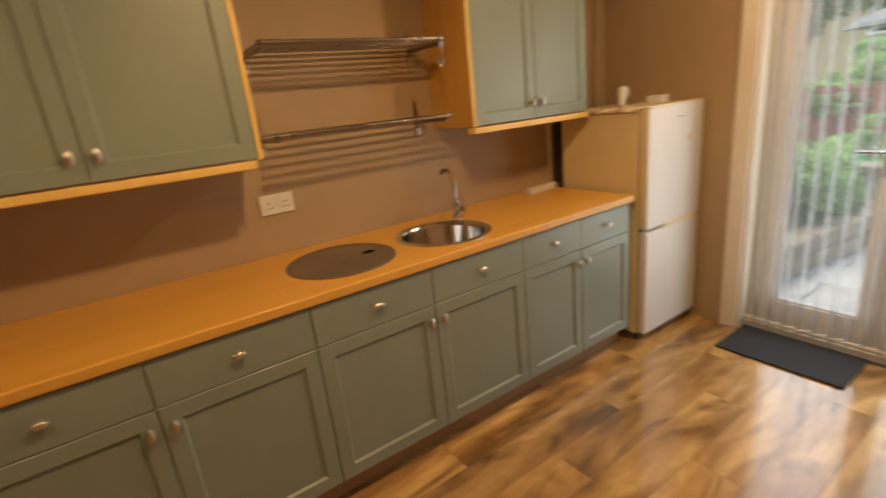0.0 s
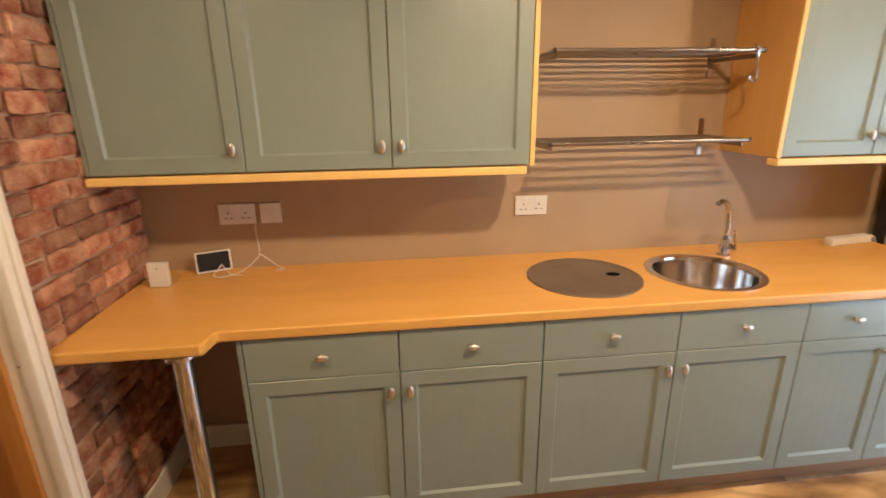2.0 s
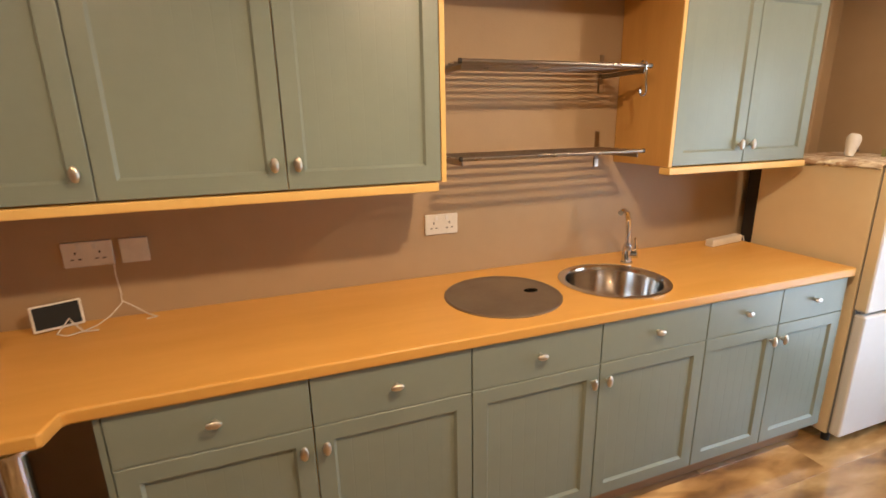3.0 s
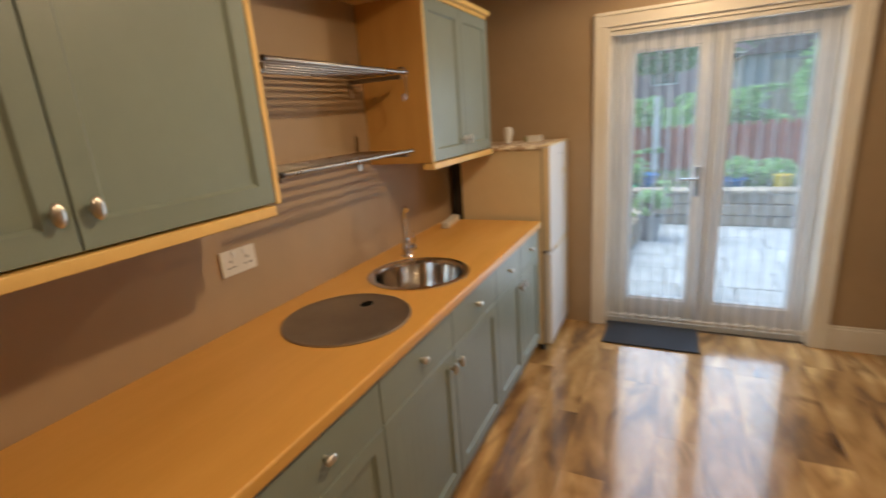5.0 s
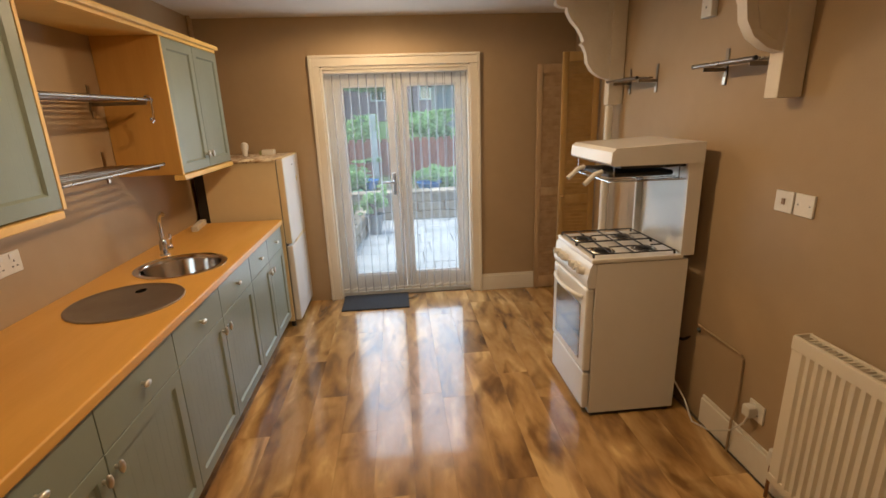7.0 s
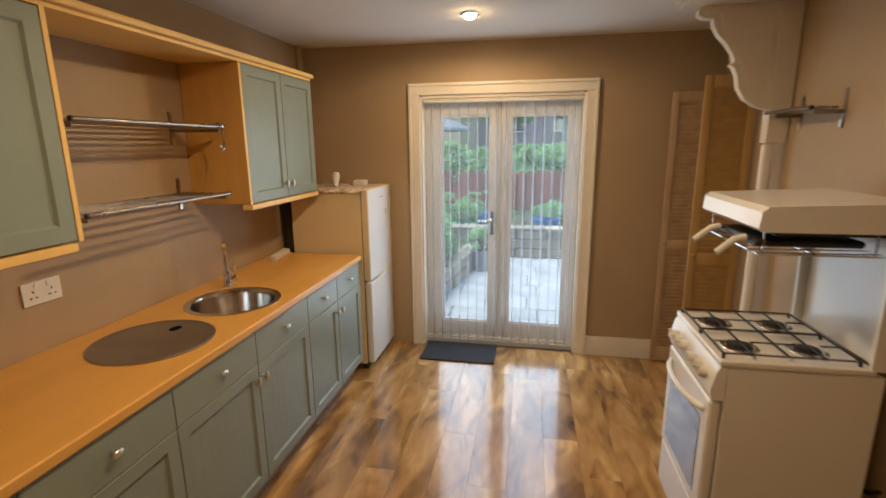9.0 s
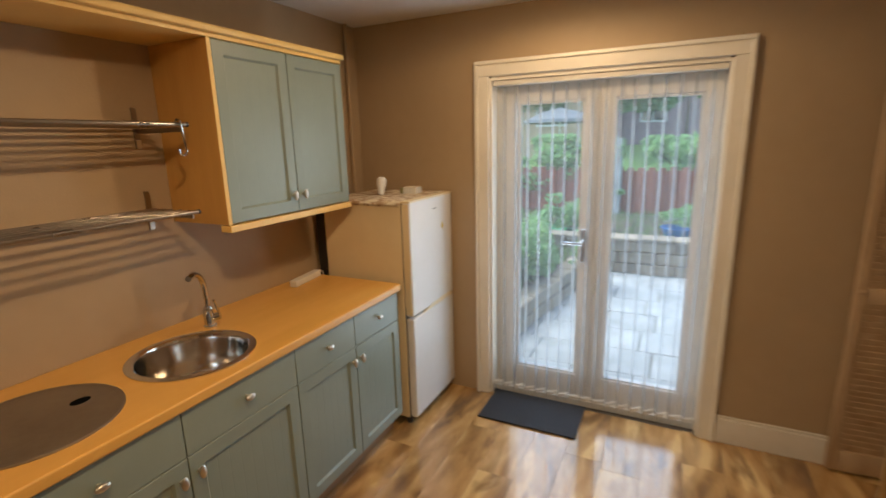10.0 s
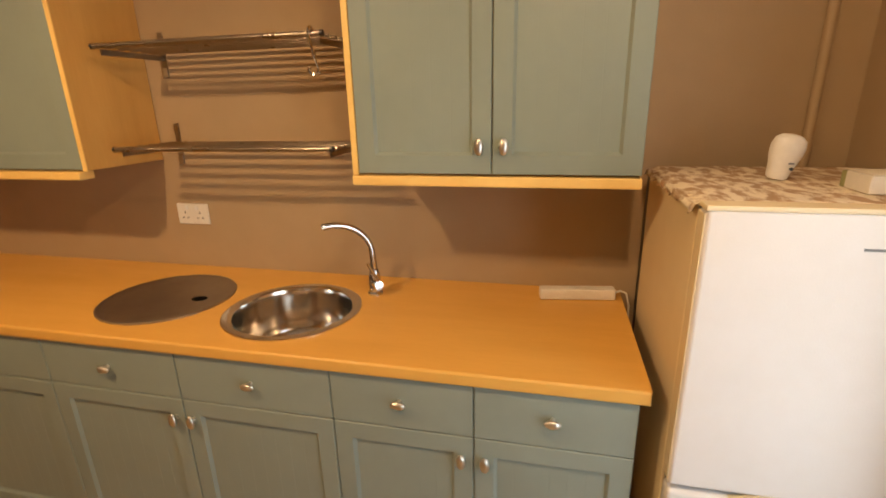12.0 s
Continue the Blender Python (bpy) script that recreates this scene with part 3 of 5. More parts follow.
wt = thing("worktop", (0.3, 1.0, 0.861), "beech-effect laminate worktop with a rounded front edge", "worktop")
part("slab", worktop_mesh(), BEECH, wt)
leg = part("leg", tube(bmesh.new(), (0.672, -0.16, 0.012), (0.672, -0.16, 0.85), 0.03, 24), CHROME, wt, "tall chrome tube leg")
part("foot", tube(bmesh.new(), (0.672, -0.16, 0.0), (0.672, -0.16, 0.014), 0.036, 24, 0.033), BLACK, leg)
part("top_plate", tube(bmesh.new(), (0.672, -0.16, 0.848), (0.672, -0.16, 0.8605), 0.05, 24), STEEL, leg)

# round sink, drainer lid, tap
sink = thing("round_sink", (*SINK, 0.9), "round stainless steel sink bowl let into the worktop", "sink")
bm = lathe([(SR, 0.0), (SR, 0.004), (SR - 0.006, 0.0065), (SR - 0.024, 0.006), (SR - 0.032, 0.0), (SR - 0.038, -0.02), (SR - 0.045, -0.12), (SR - 0.06, -0.15), (SR - 0.1, -0.163), (0.045, -0.166), (0.04, -0.172), (0.001, -0.173)], 56, (*SINK, 0.9))
part("bowl", bm, BOWL, sink)
part("waste", lathe([(0.04, -0.167), (0.036, -0.164), (0.02, -0.168), (0.001, -0.169)], 24, (*SINK, 0.9)), CHROME, sink)
lid = thing("round_drainer", (*LID, 0.9), "round satin steel drainer plate with a finger hole", "drainer")
hole_at = (LID[0] - 0.002, LID[1] + 0.124)
bm = lathe([(LR, 0.0), (LR, 0.004), (LR - 0.005, 0.0065), (LR - 0.014, 0.0055), (LR - 0.018, 0.003), (LR - 0.05, 0.0026), (LR - 0.053, 0.0034), (LR - 0.08, 0.0034), (LR - 0.083, 0.0026), (0.001, 0.002)], 56, (*LID, 0.9))
part("plate", bm, SATIN, lid)
bm = lathe([(0.031, 0.0022), (0.0305, 0.0032), (0.0295, 0.0032), (0.029, 0.0022)], 24)
bmesh.ops.scale(bm, vec=(0.75, 1.0, 1.0), verts=bm.verts)
bmesh.ops.translate(bm, vec=(*hole_at, 0.9), verts=bm.verts)
part("hole_rim", bm, SATIN, lid)
# near-black disc on the uncut plate, painted as the shade inside the hole
bm = tube(bmesh.new(), (0, 0, 0.001), (0, 0, 0.0036), 0.029, 20)
bmesh.ops.scale(bm, vec=(0.75, 1.0, 1.0), verts=bm.verts)
bmesh.ops.translate(bm, vec=(*hole_at, 0.9), verts=bm.verts)
part("finger_hole", bm, VOID, lid)
tap = thing("mixer_tap", (0.172, 1.973, 0.9), "chrome swan-neck mixer tap beside the sink", "tap")
bm = lathe([(0.001, 0), (0.027, 0), (0.027, 0.006), (0.022, 0.012), (0.021, 0.075), (0.016, 0.09), (0.012, 0.095)], 24, (0.172, 1.973, 0.9))
part("body", bm, CHROME, tap)
arc = [(0.172, 1.973, 0.985), (0.172, 1.972, 1.03)]
for i in range(1, 13):
    a = math.pi * 0.58 * i / 12
    k = 0.075 * (1 - math.cos(a))
    arc.append((0.172 + 1.02 * k, 1.970 - 1.42 * k, 1.05 + 0.115 * math.sin(a)))
part("spout", sweep(bmesh.new(), arc, 0.0115, 12), CHROME, tap)
bm = tube(bmesh.new(), (0.178, 1.979, 0.94), (0.207, 2.002, 0.946), 0.0175, 16, 0.0155)
sweep(bm, [(0.2, 1.998, 0.95), (0.209, 1.992, 0.975), (0.219, 1.97, 1.028)], 0.0058)
part("lever", bm, CHROME, tap)

# ---- wall cabinets ----
ZU0, ZU1, XU = 1.353, 2.062, 0.32


def wall_unit(y0, y1, doors, knobs, end_lo, end_hi):
    u = thing("wall_cabinet", (0, (y0 + y1) / 2, ZU0), "sage green wall cabinet with panelled doors and beech ends", "wall cabinet", "sage green wall cabinets")
    part("carcass", boxes(((0.003, y0, ZU0), (XU - 0.001, y1, ZU1), 0.001)), BEECHV, u)
    for i in range(len(doors) - 1):
        a, b = doors[i] + 0.0018, doors[i + 1] - 0.0018
        ky = b - 0.032 if knobs[i] > 0 else a + 0.032
        shaker(u, "door", a, b, ZU0 + 0.001, ZU1 - 0.002, XU, 0.00025, (ky, ZU0 + 0.078))
    for y in ([y0 - 0.018] if end_lo else []) + ([y1] if end_hi else []):
        part("end_panel", boxes(((0.003, y + 0.0005, ZU0 - 0.002), (XU + 0.017, y + 0.0175, ZU1 + 0.001), 0.001)), BEECHV, u)
        part("edging", boxes(((XU + 0.0172, y + 0.0003, ZU0 - 0.004), (XU + 0.0215, y + 0.0177, ZU1 + 0.001), 0.001)), BEECHE, u)
    ya, yb = y0 - (0.018 if end_lo else 0), y1 + (0.018 if end_hi else 0)
    part("light_pelmet", boxes(((XU - 0.03, ya, ZU0 - 0.034), (XU + 0.03, yb - (0.03 if end_hi else 0), ZU0 - 0.005), 0.005)), BEECHE, u)
    return u


wall_unit(YB + 0.008, 1.009, (-0.491, 0.009, 0.509, 1.009), (1, 1, -1), False, True)
wall_unit(2.014, 2.8, (2.014, 2.407, 2.8), (1, -1), True, False)
solid("filler_strip", boxes(((XU, YB + 0.009, ZU0), (XU + 0.016, -0.492, ZU1 - 0.002), 0.001)), GREEN, "sage green filler strip beside the brick wall", "filler strip")
solid("cornice", boxes(((0.003, YB + 0.008, ZU1 + 0.002), (XU + 0.02, 2.8, ZU1 + 0.018), 0.001), ((XU - 0.002, YB + 0.008, ZU1 + 0.018), (XU + 0.042, 2.81, ZU1 + 0.045), 0.008)), BEECHE, "beech cornice board along the wall cabinets", "cornice")


# ---- steel rail shelves ----
def rail_shelf(at, length, axis, out, bar=0.0052, straps=(0.015, -0.012), pitch=0.05):
    """Bars run along the wall; out: the way off the wall."""
    s = thing("rail_shelf", at, "steel wall shelf of parallel round bars on brackets", "shelf", "steel rail shelves")
    p = Vector(at)
    o = Vector(out)
    al = Vector(axis)
    for k in range(6):
        r = 0.0085 if k == 5 else bar
        d = 0.035 + k * pitch
        part("front_tube" if k == 5 else "bar", tube(bmesh.new(), p + o * d, p + o * d + al * length, r, 12), RAIL, s)
    tip = p + o * (0.035 + 5 * pitch)
    for e in (0.0, length):
        part("end_cap", tube(bmesh.new(), tip + al * (e - 0.003), tip + al * (e + 0.006), 0.0092, 12), BLACK, s, "dark plastic tube cap")
    for e in (straps[0], length + straps[1]):
        c = p + al * e
        bm = bmesh.new()
        a, b = c - al * 0.011 + Vector((0, 0, -0.085)) + o * 0.001, c + al * 0.011 + Vector((0, 0, 0.075)) + o * 0.005
        box(bm, [min(a[k], b[k]) for k in range(3)], [max(a[k], b[k]) for k in range(3)], 0.001)
        a, b = c - al * 0.003 + Vector((0, 0, -0.026)) + o * 0.004, c + al * 0.003 + Vector((0, 0, -0.008)) + o * (0.02 + 5 * pitch)
        box(bm, [min(a[k], b[k]) for k in range(3)], [max(a[k], b[k]) for k in range(3)], 0.001)
        br = part("bracket", bm, RAIL, s)
        a, b = c - al * 0.01 + Vector((0, 0, -0.084)) + o * 0.0055, c + al * 0.01 + Vector((0, 0, -0.05)) + o * 0.009
        part("screw_cover", boxes(([min(a[k], b[k]) for k in range(3)], [max(a[k], b[k]) for k in range(3)], 0.0015)), KNOBM, br, "bright steel screw cover")
    return s


rail_shelf((0.001, 1.1, 1.746), 0.807, (0, 1, 0), (1, 0, 0))
rail_shelf((0.001, 1.1, 1.418), 0.807, (0, 1, 0), (1, 0, 0), 0.006)
rail_shelf((XR - 0.001, 1.1, 1.8), 0.4, (0, 1, 0), (-1, 0, 0), straps=(0.05, -0.05), pitch=0.019)
rail_shelf((XR - 0.001, 2.05, 1.79), 0.4, (0, 1, 0), (-1, 0, 0), straps=(0.012, -0.06), pitch=0.019)
hk = [(0.286 + 0.016 * math.sin(a), 1.875, 1.746 - 0.016 * math.cos(a) + 0.002) for a in [math.pi * (1.5 - i / 8) for i in range(10)]]
hk += [(0.301, 1.877, 1.721), (0.296, 1.885, 1.681), (0.293, 1.892, 1.655)] + [(0.292, 1.877 + 0.0155 * math.cos(a), 1.649 + 0.0155 * math.sin(a)) for a in [-math.pi * i / 7 for i in range(9)]]
solid("s_hook", sweep(bmesh.new(), hk, 0.0042, 8), CHROME, "chrome S-shaped hook hanging on the shelf tube", "hook")

# ---- fridge ----
fr = thing("fridge_freezer", (0.4, 3.1, 0), "ageing white fridge freezer with two doors", "fridge")
FX0, FX1, FY0, FY1, FZ = 0.1, 0.624, 2.862, 3.402, 1.345
part("body", boxes(((FX0, FY0, 0.05), (FX1, FY1, FZ), 0.006)), FRIDGE, fr)
part("back_grille", boxes(((0.03, FY0 + 0.006, 0.06), (FX0, FY1 - 0.02, FZ - 0.03), 0.004)), BLACK, fr, "black condenser back")
part("door_seal", boxes(((FX1, FY0 + 0.008, 0.06), (FX1 + 0.008, FY1 - 0.008, FZ - 0.008))), GREYP, fr)
for nm, z0, z1 in (("freezer_door", 0.06, 0.68), ("fridge_door", 0.692, FZ)):
    part(nm, boxes(((FX1 + 0.008, FY0, z0), (FX1 + 0.056, FY1, z1), 0.012, 3)), FRIDGED, fr)
bm = extrude_poly([(FY0 + 0.13, 0.681), (FY0 + 0.2, 0.699), (FY0 + 0.36, 0.708), (FY1 - 0.03, 0.704), (FY1 - 0.02, 0.681)], 0, FX1 + 0.045, FX1 + 0.0575)
part("handle_recess", bm, FRIDGE, fr)
bm = bmesh.new()
for v in bmesh.ops.create_uvsphere(bm, u_segments=14, v_segments=8, radius=1)["verts"]:
    v.co = Vector((FX1 + 0.0565 + v.co.x * 0.003, 3.258 + v.co.y * 0.011, 1.155 + v.co.z * 0.022))
part("badge", bm, YELLOWP, fr, "small yellow shield-shaped sticker")
part("worn_edge", boxes(((FX1 + 0.0085, FY0 - 0.001, 0.704), (FX1 + 0.05, FY0 + 0.004, FZ - 0.012), 0.001)), FRIDGE, fr, "yellowed edge of the fridge door")
part("top_cap", boxes(((FX1 + 0.004, FY0 - 0.001, FZ - 0.006), (FX1 + 0.0575, FY1 + 0.001, FZ + 0.006), 0.004)), FRIDGE, fr, "yellowed cap over the fridge door")
part("name_strip", boxes(((FX1 + 0.0555, FY0 + 0.27, 1.272), (FX1 + 0.0572, FY0 + 0.33, 1.277))), GREYP, fr)
for y in (FY0 + 0.04, FY1 - 0.04):
    part("foot", tube(bmesh.new(), (FX1 - 0.02, y, 0.0), (FX1 - 0.02, y, 0.06), 0.018, 12), BLACK, fr)
    part("foot", tube(bmesh.new(), (FX0 + 0.04, y, 0.0), (FX0 + 0.04, y, 0.06), 0.018, 12), BLACK, fr)
bm = bmesh.new()
nx, ny = 26, 22
grid = [[bm.verts.new((FX0 - 0.01 + (FX1 + 0.02 - FX0) * i / nx, FY0 - 0.008 + (FY1 - FY0 + 0.012) * j / ny, FZ + 0.004 + 0.003 * random.random() - (0.014 if i in (0,) or j == 0 else 0) * random.uniform(0.4, 1))) for j in range(ny + 1)] for i in range(nx + 1)]
for i in range(nx):
    for j in range(ny):
        bm.faces.new((grid[i][j], grid[i + 1][j], grid[i + 1][j + 1], grid[i][j + 1]))
cl = thing("fridge_cover", (0.35, 3.1, FZ), "crumpled cream and brown patterned cloth on the fridge top", "cloth")
sheet = part("top_sheet", bm, LINO, cl)
bm = bmesh.new()
rows_ = [[bm.verts.new((FX0 - 0.008 + (FX1 + 0.012 - FX0) * i / 40, FY0 - 0.008 - 0.004 * k * random.random() - 0.003 * (i % 2), FZ - 0.002 - k * 0.008 * (0.6 + 0.8 * random.random()))) for i in range(41)] for k in range(3)]
for a, b in zip(rows_, rows_[1:]):
    for i in range(40):
        bm.faces.new((a[i], a[i + 1], b[i + 1], b[i]))
frill = part("hanging_edge", bm, LINO, cl, "crinkled hanging edge of the cloth")
for ob in (sheet, frill):
    sol = ob.modifiers.new("thick", "SOLIDIFY")
    sol.thickness = 0.002
ps = thing("air_freshener", (0.35, 3.1, FZ + 0.006), "white plug-in air freshener standing on the fridge", "air freshener")
shell = lathe([(0.001, 0.0), (0.018, 0.0), (0.024, 0.006), (0.029, 0.035), (0.036, 0.06), (0.038, 0.08), (0.034, 0.096), (0.022, 0.106), (0.001, 0.109)], 24)
bmesh.ops.scale(shell, vec=(0.72, 1.0, 1.0), verts=shell.verts)
bmesh.ops.rotate(shell, verts=shell.verts, cent=(0, 0, 0), matrix=Matrix.Rotation(radians(-12), 3, "X"))
bmesh.ops.translate(shell, verts=shell.verts, vec=(0.35, 3.1, FZ + 0.0075))
part("shell", shell, PLAST, ps)
part("vent", boxes(((0.3715, 3.114, FZ + 0.045), (0.3745, 3.126, FZ + 0.049), 0.001)), GREYP, ps)
part("nozzle", tube(bmesh.new(), (0.369, 3.122, FZ + 0.034), (0.374, 3.122, FZ + 0.034), 0.004, 10), BLACK, ps)
bx = thing("small_box", (0.485, 3.23, FZ + 0.006), "small cream cardboard box on the fridge", "box")
part("carton", boxes(((0.45, 3.195, FZ + 0.006), (0.54, 3.275, FZ + 0.044), 0.003)), PLAST, bx)
part("end_flap", boxes(((0.43, 3.196, FZ + 0.006), (0.4495, 3.274, FZ + 0.042), 0.003)), OLIVE, bx, "olive green end of the carton")
part("lid", boxes(((0.452, 3.197, FZ + 0.0445), (0.538, 3.273, FZ + 0.047), 0.001)), CREAMP, bx)

# ---- cooker ----
ck = thing("gas_cooker", (2.76, 1.76, 0), "white freestanding gas cooker with an eye-level grill", "cooker")
CX0, CX1, CY0, CY1, CZ = 2.44, 2.965, 1.41, 1.93, 0.9
part("body", boxes(((CX0 + 0.045, CY0, 0.02), (CX1, CY1, CZ - 0.02), 0.004)), APPL, ck)
part("toe_recess", boxes(((CX0 + 0.06, CY0 + 0.01, 0.0), (CX1 - 0.02, CY1 - 0.01, 0.022))), BLACK, ck)
dr = part("oven_door", boxes(((CX0, CY0 + 0.004, 0.275), (CX0 + 0.043, CY1 - 0.004, 0.745), 0.012, 3)), APPL, ck)
part("oven_window", boxes(((CX0 - 0.003, CY0 + 0.07, 0.325), (CX0 + 0.002, CY1 - 0.07, 0.64), 0.001)), DARKGL, dr, "dark reflective oven window")
bm = bmesh.new()
sweep(bm, [(CX0 + 0.002, CY0 + 0.05 + 0.052 * 0, 0.69)] + [(CX0 - 0.042 * math.sin(math.pi * i / 12) ** 0.6, CY0 + 0.05 + (CY1 - CY0 - 0.1) * i / 12, 0.69) for i in range(1, 12)] + [(CX0 + 0.002, CY1 - 0.05, 0.69)], 0.011, 10)
part("oven_handle", bm, APPL, dr)
part("drawer_front", boxes(((CX0 + 0.004, CY0 + 0.004, 0.05), (CX0 + 0.043, CY1 - 0.004, 0.268), 0.012, 3)), APPL, ck)
pan = extrude_poly([(CX0 + 0.004, 0.752), (CX0 - 0.004, 0.79), (CX0 + 0.012, 0.86), (CX0 + 0.022, CZ - 0.019), (CX0 + 0.044, CZ - 0.019), (CX0 + 0.044, 0.752)], 1, CY0, CY1)
cp = part("control_panel", bevelled(pan, 0.006), APPL, ck)
for i in range(6):
    y = CY0 + 0.075 + i * 0.06 + (0.06 if i > 2 else 0)
    bm = bmesh.new()
    tube(bm, (CX0 + 0.004, y, 0.822), (CX0 - 0.026, y, 0.83), 0.021, 18, 0.018)
    box(bm, (CX0 - 0.034, y - 0.004, 0.812), (CX0 - 0.02, y + 0.004, 0.85), 0.002)
    part("control_knob", bm, PLAST, cp)
hob = part("hob", boxes(((CX0 + 0.018, CY0 - 0.002, CZ - 0.018), (CX1 - 0.03, CY1 + 0.002, CZ + 0.006), 0.006, 3)), APPL, ck)
for bx_, by_, br in ((2.570, 1.545, 0.036), (2.570, 1.795, 0.036), (2.795, 1.545, 0.036), (2.795, 1.795, 0.036)):
    bm = lathe([(br + 0.008, 0), (br + 0.006, 0.006), (br - 0.002, 0.007), (br - 0.002, 0.013), (br - 0.007, 0.016), (0.001, 0.017)], 24, (bx_, by_, CZ + 0.005))
    bu = part("burner", bm, IRON, ck)
    part("burner_base", lathe([(br + 0.03, 0), (br + 0.026, 0.004), (br + 0.012, 0.005)], 24, (bx_, by_, CZ + 0.005)), STEEL, bu)
for y0, y1 in ((CY0 + 0.025, 1.666), (1.674, CY1 - 0.025)):
    bm = bmesh.new()
    zz = CZ + 0.024
    for a, b in (((2.475, y0), (2.900, y0)), ((2.475, y1), (2.900, y1)), ((2.475, y0), (2.475, y1)), ((2.900, y0), (2.900, y1)), ((2.685, y0), (2.685, y1)), ((2.475, (y0 + y1) / 2), (2.535, (y0 + y1) / 2)), ((2.605, (y0 + y1) / 2), (2.755, (y0 + y1) / 2)), ((2.835, (y0 + y1) / 2), (2.900, (y0 + y1) / 2)), ((2.570, y0), (2.570, y0 + 0.1)), ((2.570, y1 - 0.1), (2.570, y1)), ((2.795, y0), (2.795, y0 + 0.1)), ((2.795, y1 - 0.1), (2.795, y1))):
        tube(bm, (*a, zz), (*b, zz), 0.0038, 8)
    for a in ((2.475, y0), (2.900, y0), (2.475, y1), (2.900, y1)):
        tube(bm, (*a, CZ + 0.006), (*a, zz), 0.006, 8)
    part("pan_support", bm, IRON, ck, "black iron pan support")
# splashback and eye-level grill
wing = [(CX1 - 0.045, CZ), (CX1 + 0.024, CZ), (CX1 + 0.022, 1.374), (CX1 - 0.06, 1.374), (CX1 - 0.05, 1.3)]
part("grill_side", bevelled(extrude_poly(wing, 1, CY0, CY0 + 0.018), 0.004), APPL, ck)
part("grill_side", bevelled(extrude_poly(wing, 1, CY1 - 0.018, CY1), 0.004), APPL, ck)
part("splashback", boxes(((CX1 - 0.012, CY0 + 0.018, CZ), (CX1 + 0.022, CY1 - 0.018, 1.374), 0.003)), APPL, ck)
hood = extrude_poly([(CX1 + 0.02, 1.362), (2.535, 1.362), (2.520, 1.374), (2.525, 1.428), (2.545, 1.445), (CX1 + 0.02, 1.462)], 1, CY0 - 0.006, CY1 + 0.006)
gh = part("grill_hood", bevelled(hood, 0.01, 3), APPL, ck)
part("grill_burner", boxes(((2.595, CY0 + 0.05, 1.342), (CX1 - 0.03, CY1 - 0.05, 1.363), 0.003)), IRON, gh)
bm = boxes(((2.555, CY0 + 0.09, 1.295), (2.895, CY1 - 0.09, 1.322), 0.012))
part("grill_pan", bm, IRON, ck, "black grill pan on its wire runners")
bm = bmesh.new()
rack_wires = []
for y in [CY0 + 0.05 + i * (CY1 - CY0 - 0.1) / 7 for i in range(8)]:
    rack_wires.append(((2.535, y, 1.283), (2.915, y, 1.287)))
sweep(bm, [(2.915, CY0 + 0.02, 1.285), (2.535, CY0 + 0.02, 1.285), (2.535, CY1 - 0.02, 1.285), (2.915, CY1 - 0.02, 1.285)], 0.0035, 6)
rack_wires.append(((2.715, CY0 + 0.02, 1.285), (2.715, CY1 - 0.02, 1.285)))
for y in (CY0 + 0.03, CY1 - 0.03):
    for x in (2.555, 2.885):
        rack_wires.append(((x, y, 1.283), (x, y, 1.363)))
rack = part("wire_rack", bm, CHROME, ck)
for a, b in rack_wires:
    part("wire", tube(bmesh.new(), a, b, 0.0029, 6), CHROME, rack)
for y in (1.55, 1.79):
    bm = bmesh.new()
    r = [(2.545, y, 1.322), (2.510, y, 1.312), (2.475, y - 0.004, 1.282), (2.450, y - 0.008, 1.262)]
    sweep(bm, r, 0.0125, 10)
    part("grill_handle", bm, PLAST, ck, "white moulded grill pan handle")
    part("handle_clip", tube(bmesh.new(), (2.535, y, 1.322), (2.575, y, 1.312), 0.006, 8), CHROME, ck)
part("gas_pipe", sweep(bmesh.new(), [(CX1, 1.6, 0.6), (CX1 + 0.05, 1.6, 0.57), (CX1 + 0.08, 1.59, 0.45), (CX1 + 0.085, 1.57, 0.36), (CX1 + 0.1, 1.53, 0.36), (CX1 + 0.125, 1.428, 0.45), (XR - 0.03, 1.374, 0.5)], 0.009), BLACK, ck, "black rubber gas hose")

# ---- cooker wall ----
def corbel(y):
    c = thing("corbel", (XR, y, 1.645), "large white scrolled plaster corbel under the mantel board", "corbel", "plaster corbels")
    prof = [(XR - 0.1, 1.81), (XR - 0.16, 1.825), (XR - 0.22, 1.865), (XR - 0.255, 1.92), (XR - 0.265, 1.98), (XR - 0.285, 2.02), (XR - 0.305, 2.035), (XR - 0.285, 2.05), (XR - 0.3, 2.09), (XR - 0.335, 2.14), (XR - 0.375, 2.18), (XR - 0.4, 2.225), (XR - 0.405, 2.255), (XR - 0.45, 2.26), (XR - 0.475, 2.275), (XR - 0.48, 2.295), (XR - 0.46, 2.318), (XR - 0.1, 2.318)]
    part("scroll", bevelled(extrude_poly(prof, 1, y - 0.026, y + 0.026), 0.007, 2, 20), CREAMP, c)
    part("wall_block", boxes(((XR - 0.102, y - 0.036, 1.645), (XR - 0.001, y + 0.036, 2.318), 0.006)), CREAMP, c)
    part("sunk_panel", bevelled(extrude_poly([(XR - 0.13, 1.85), (XR - 0.2, 1.89), (XR - 0.225, 1.98), (XR - 0.26, 2.07), (XR - 0.35, 2.19), (XR - 0.37, 2.28), (XR - 0.13, 2.28)], 1, y - 0.03, y + 0.03), 0.004, 1, 20), CREAMP, c)
    return c


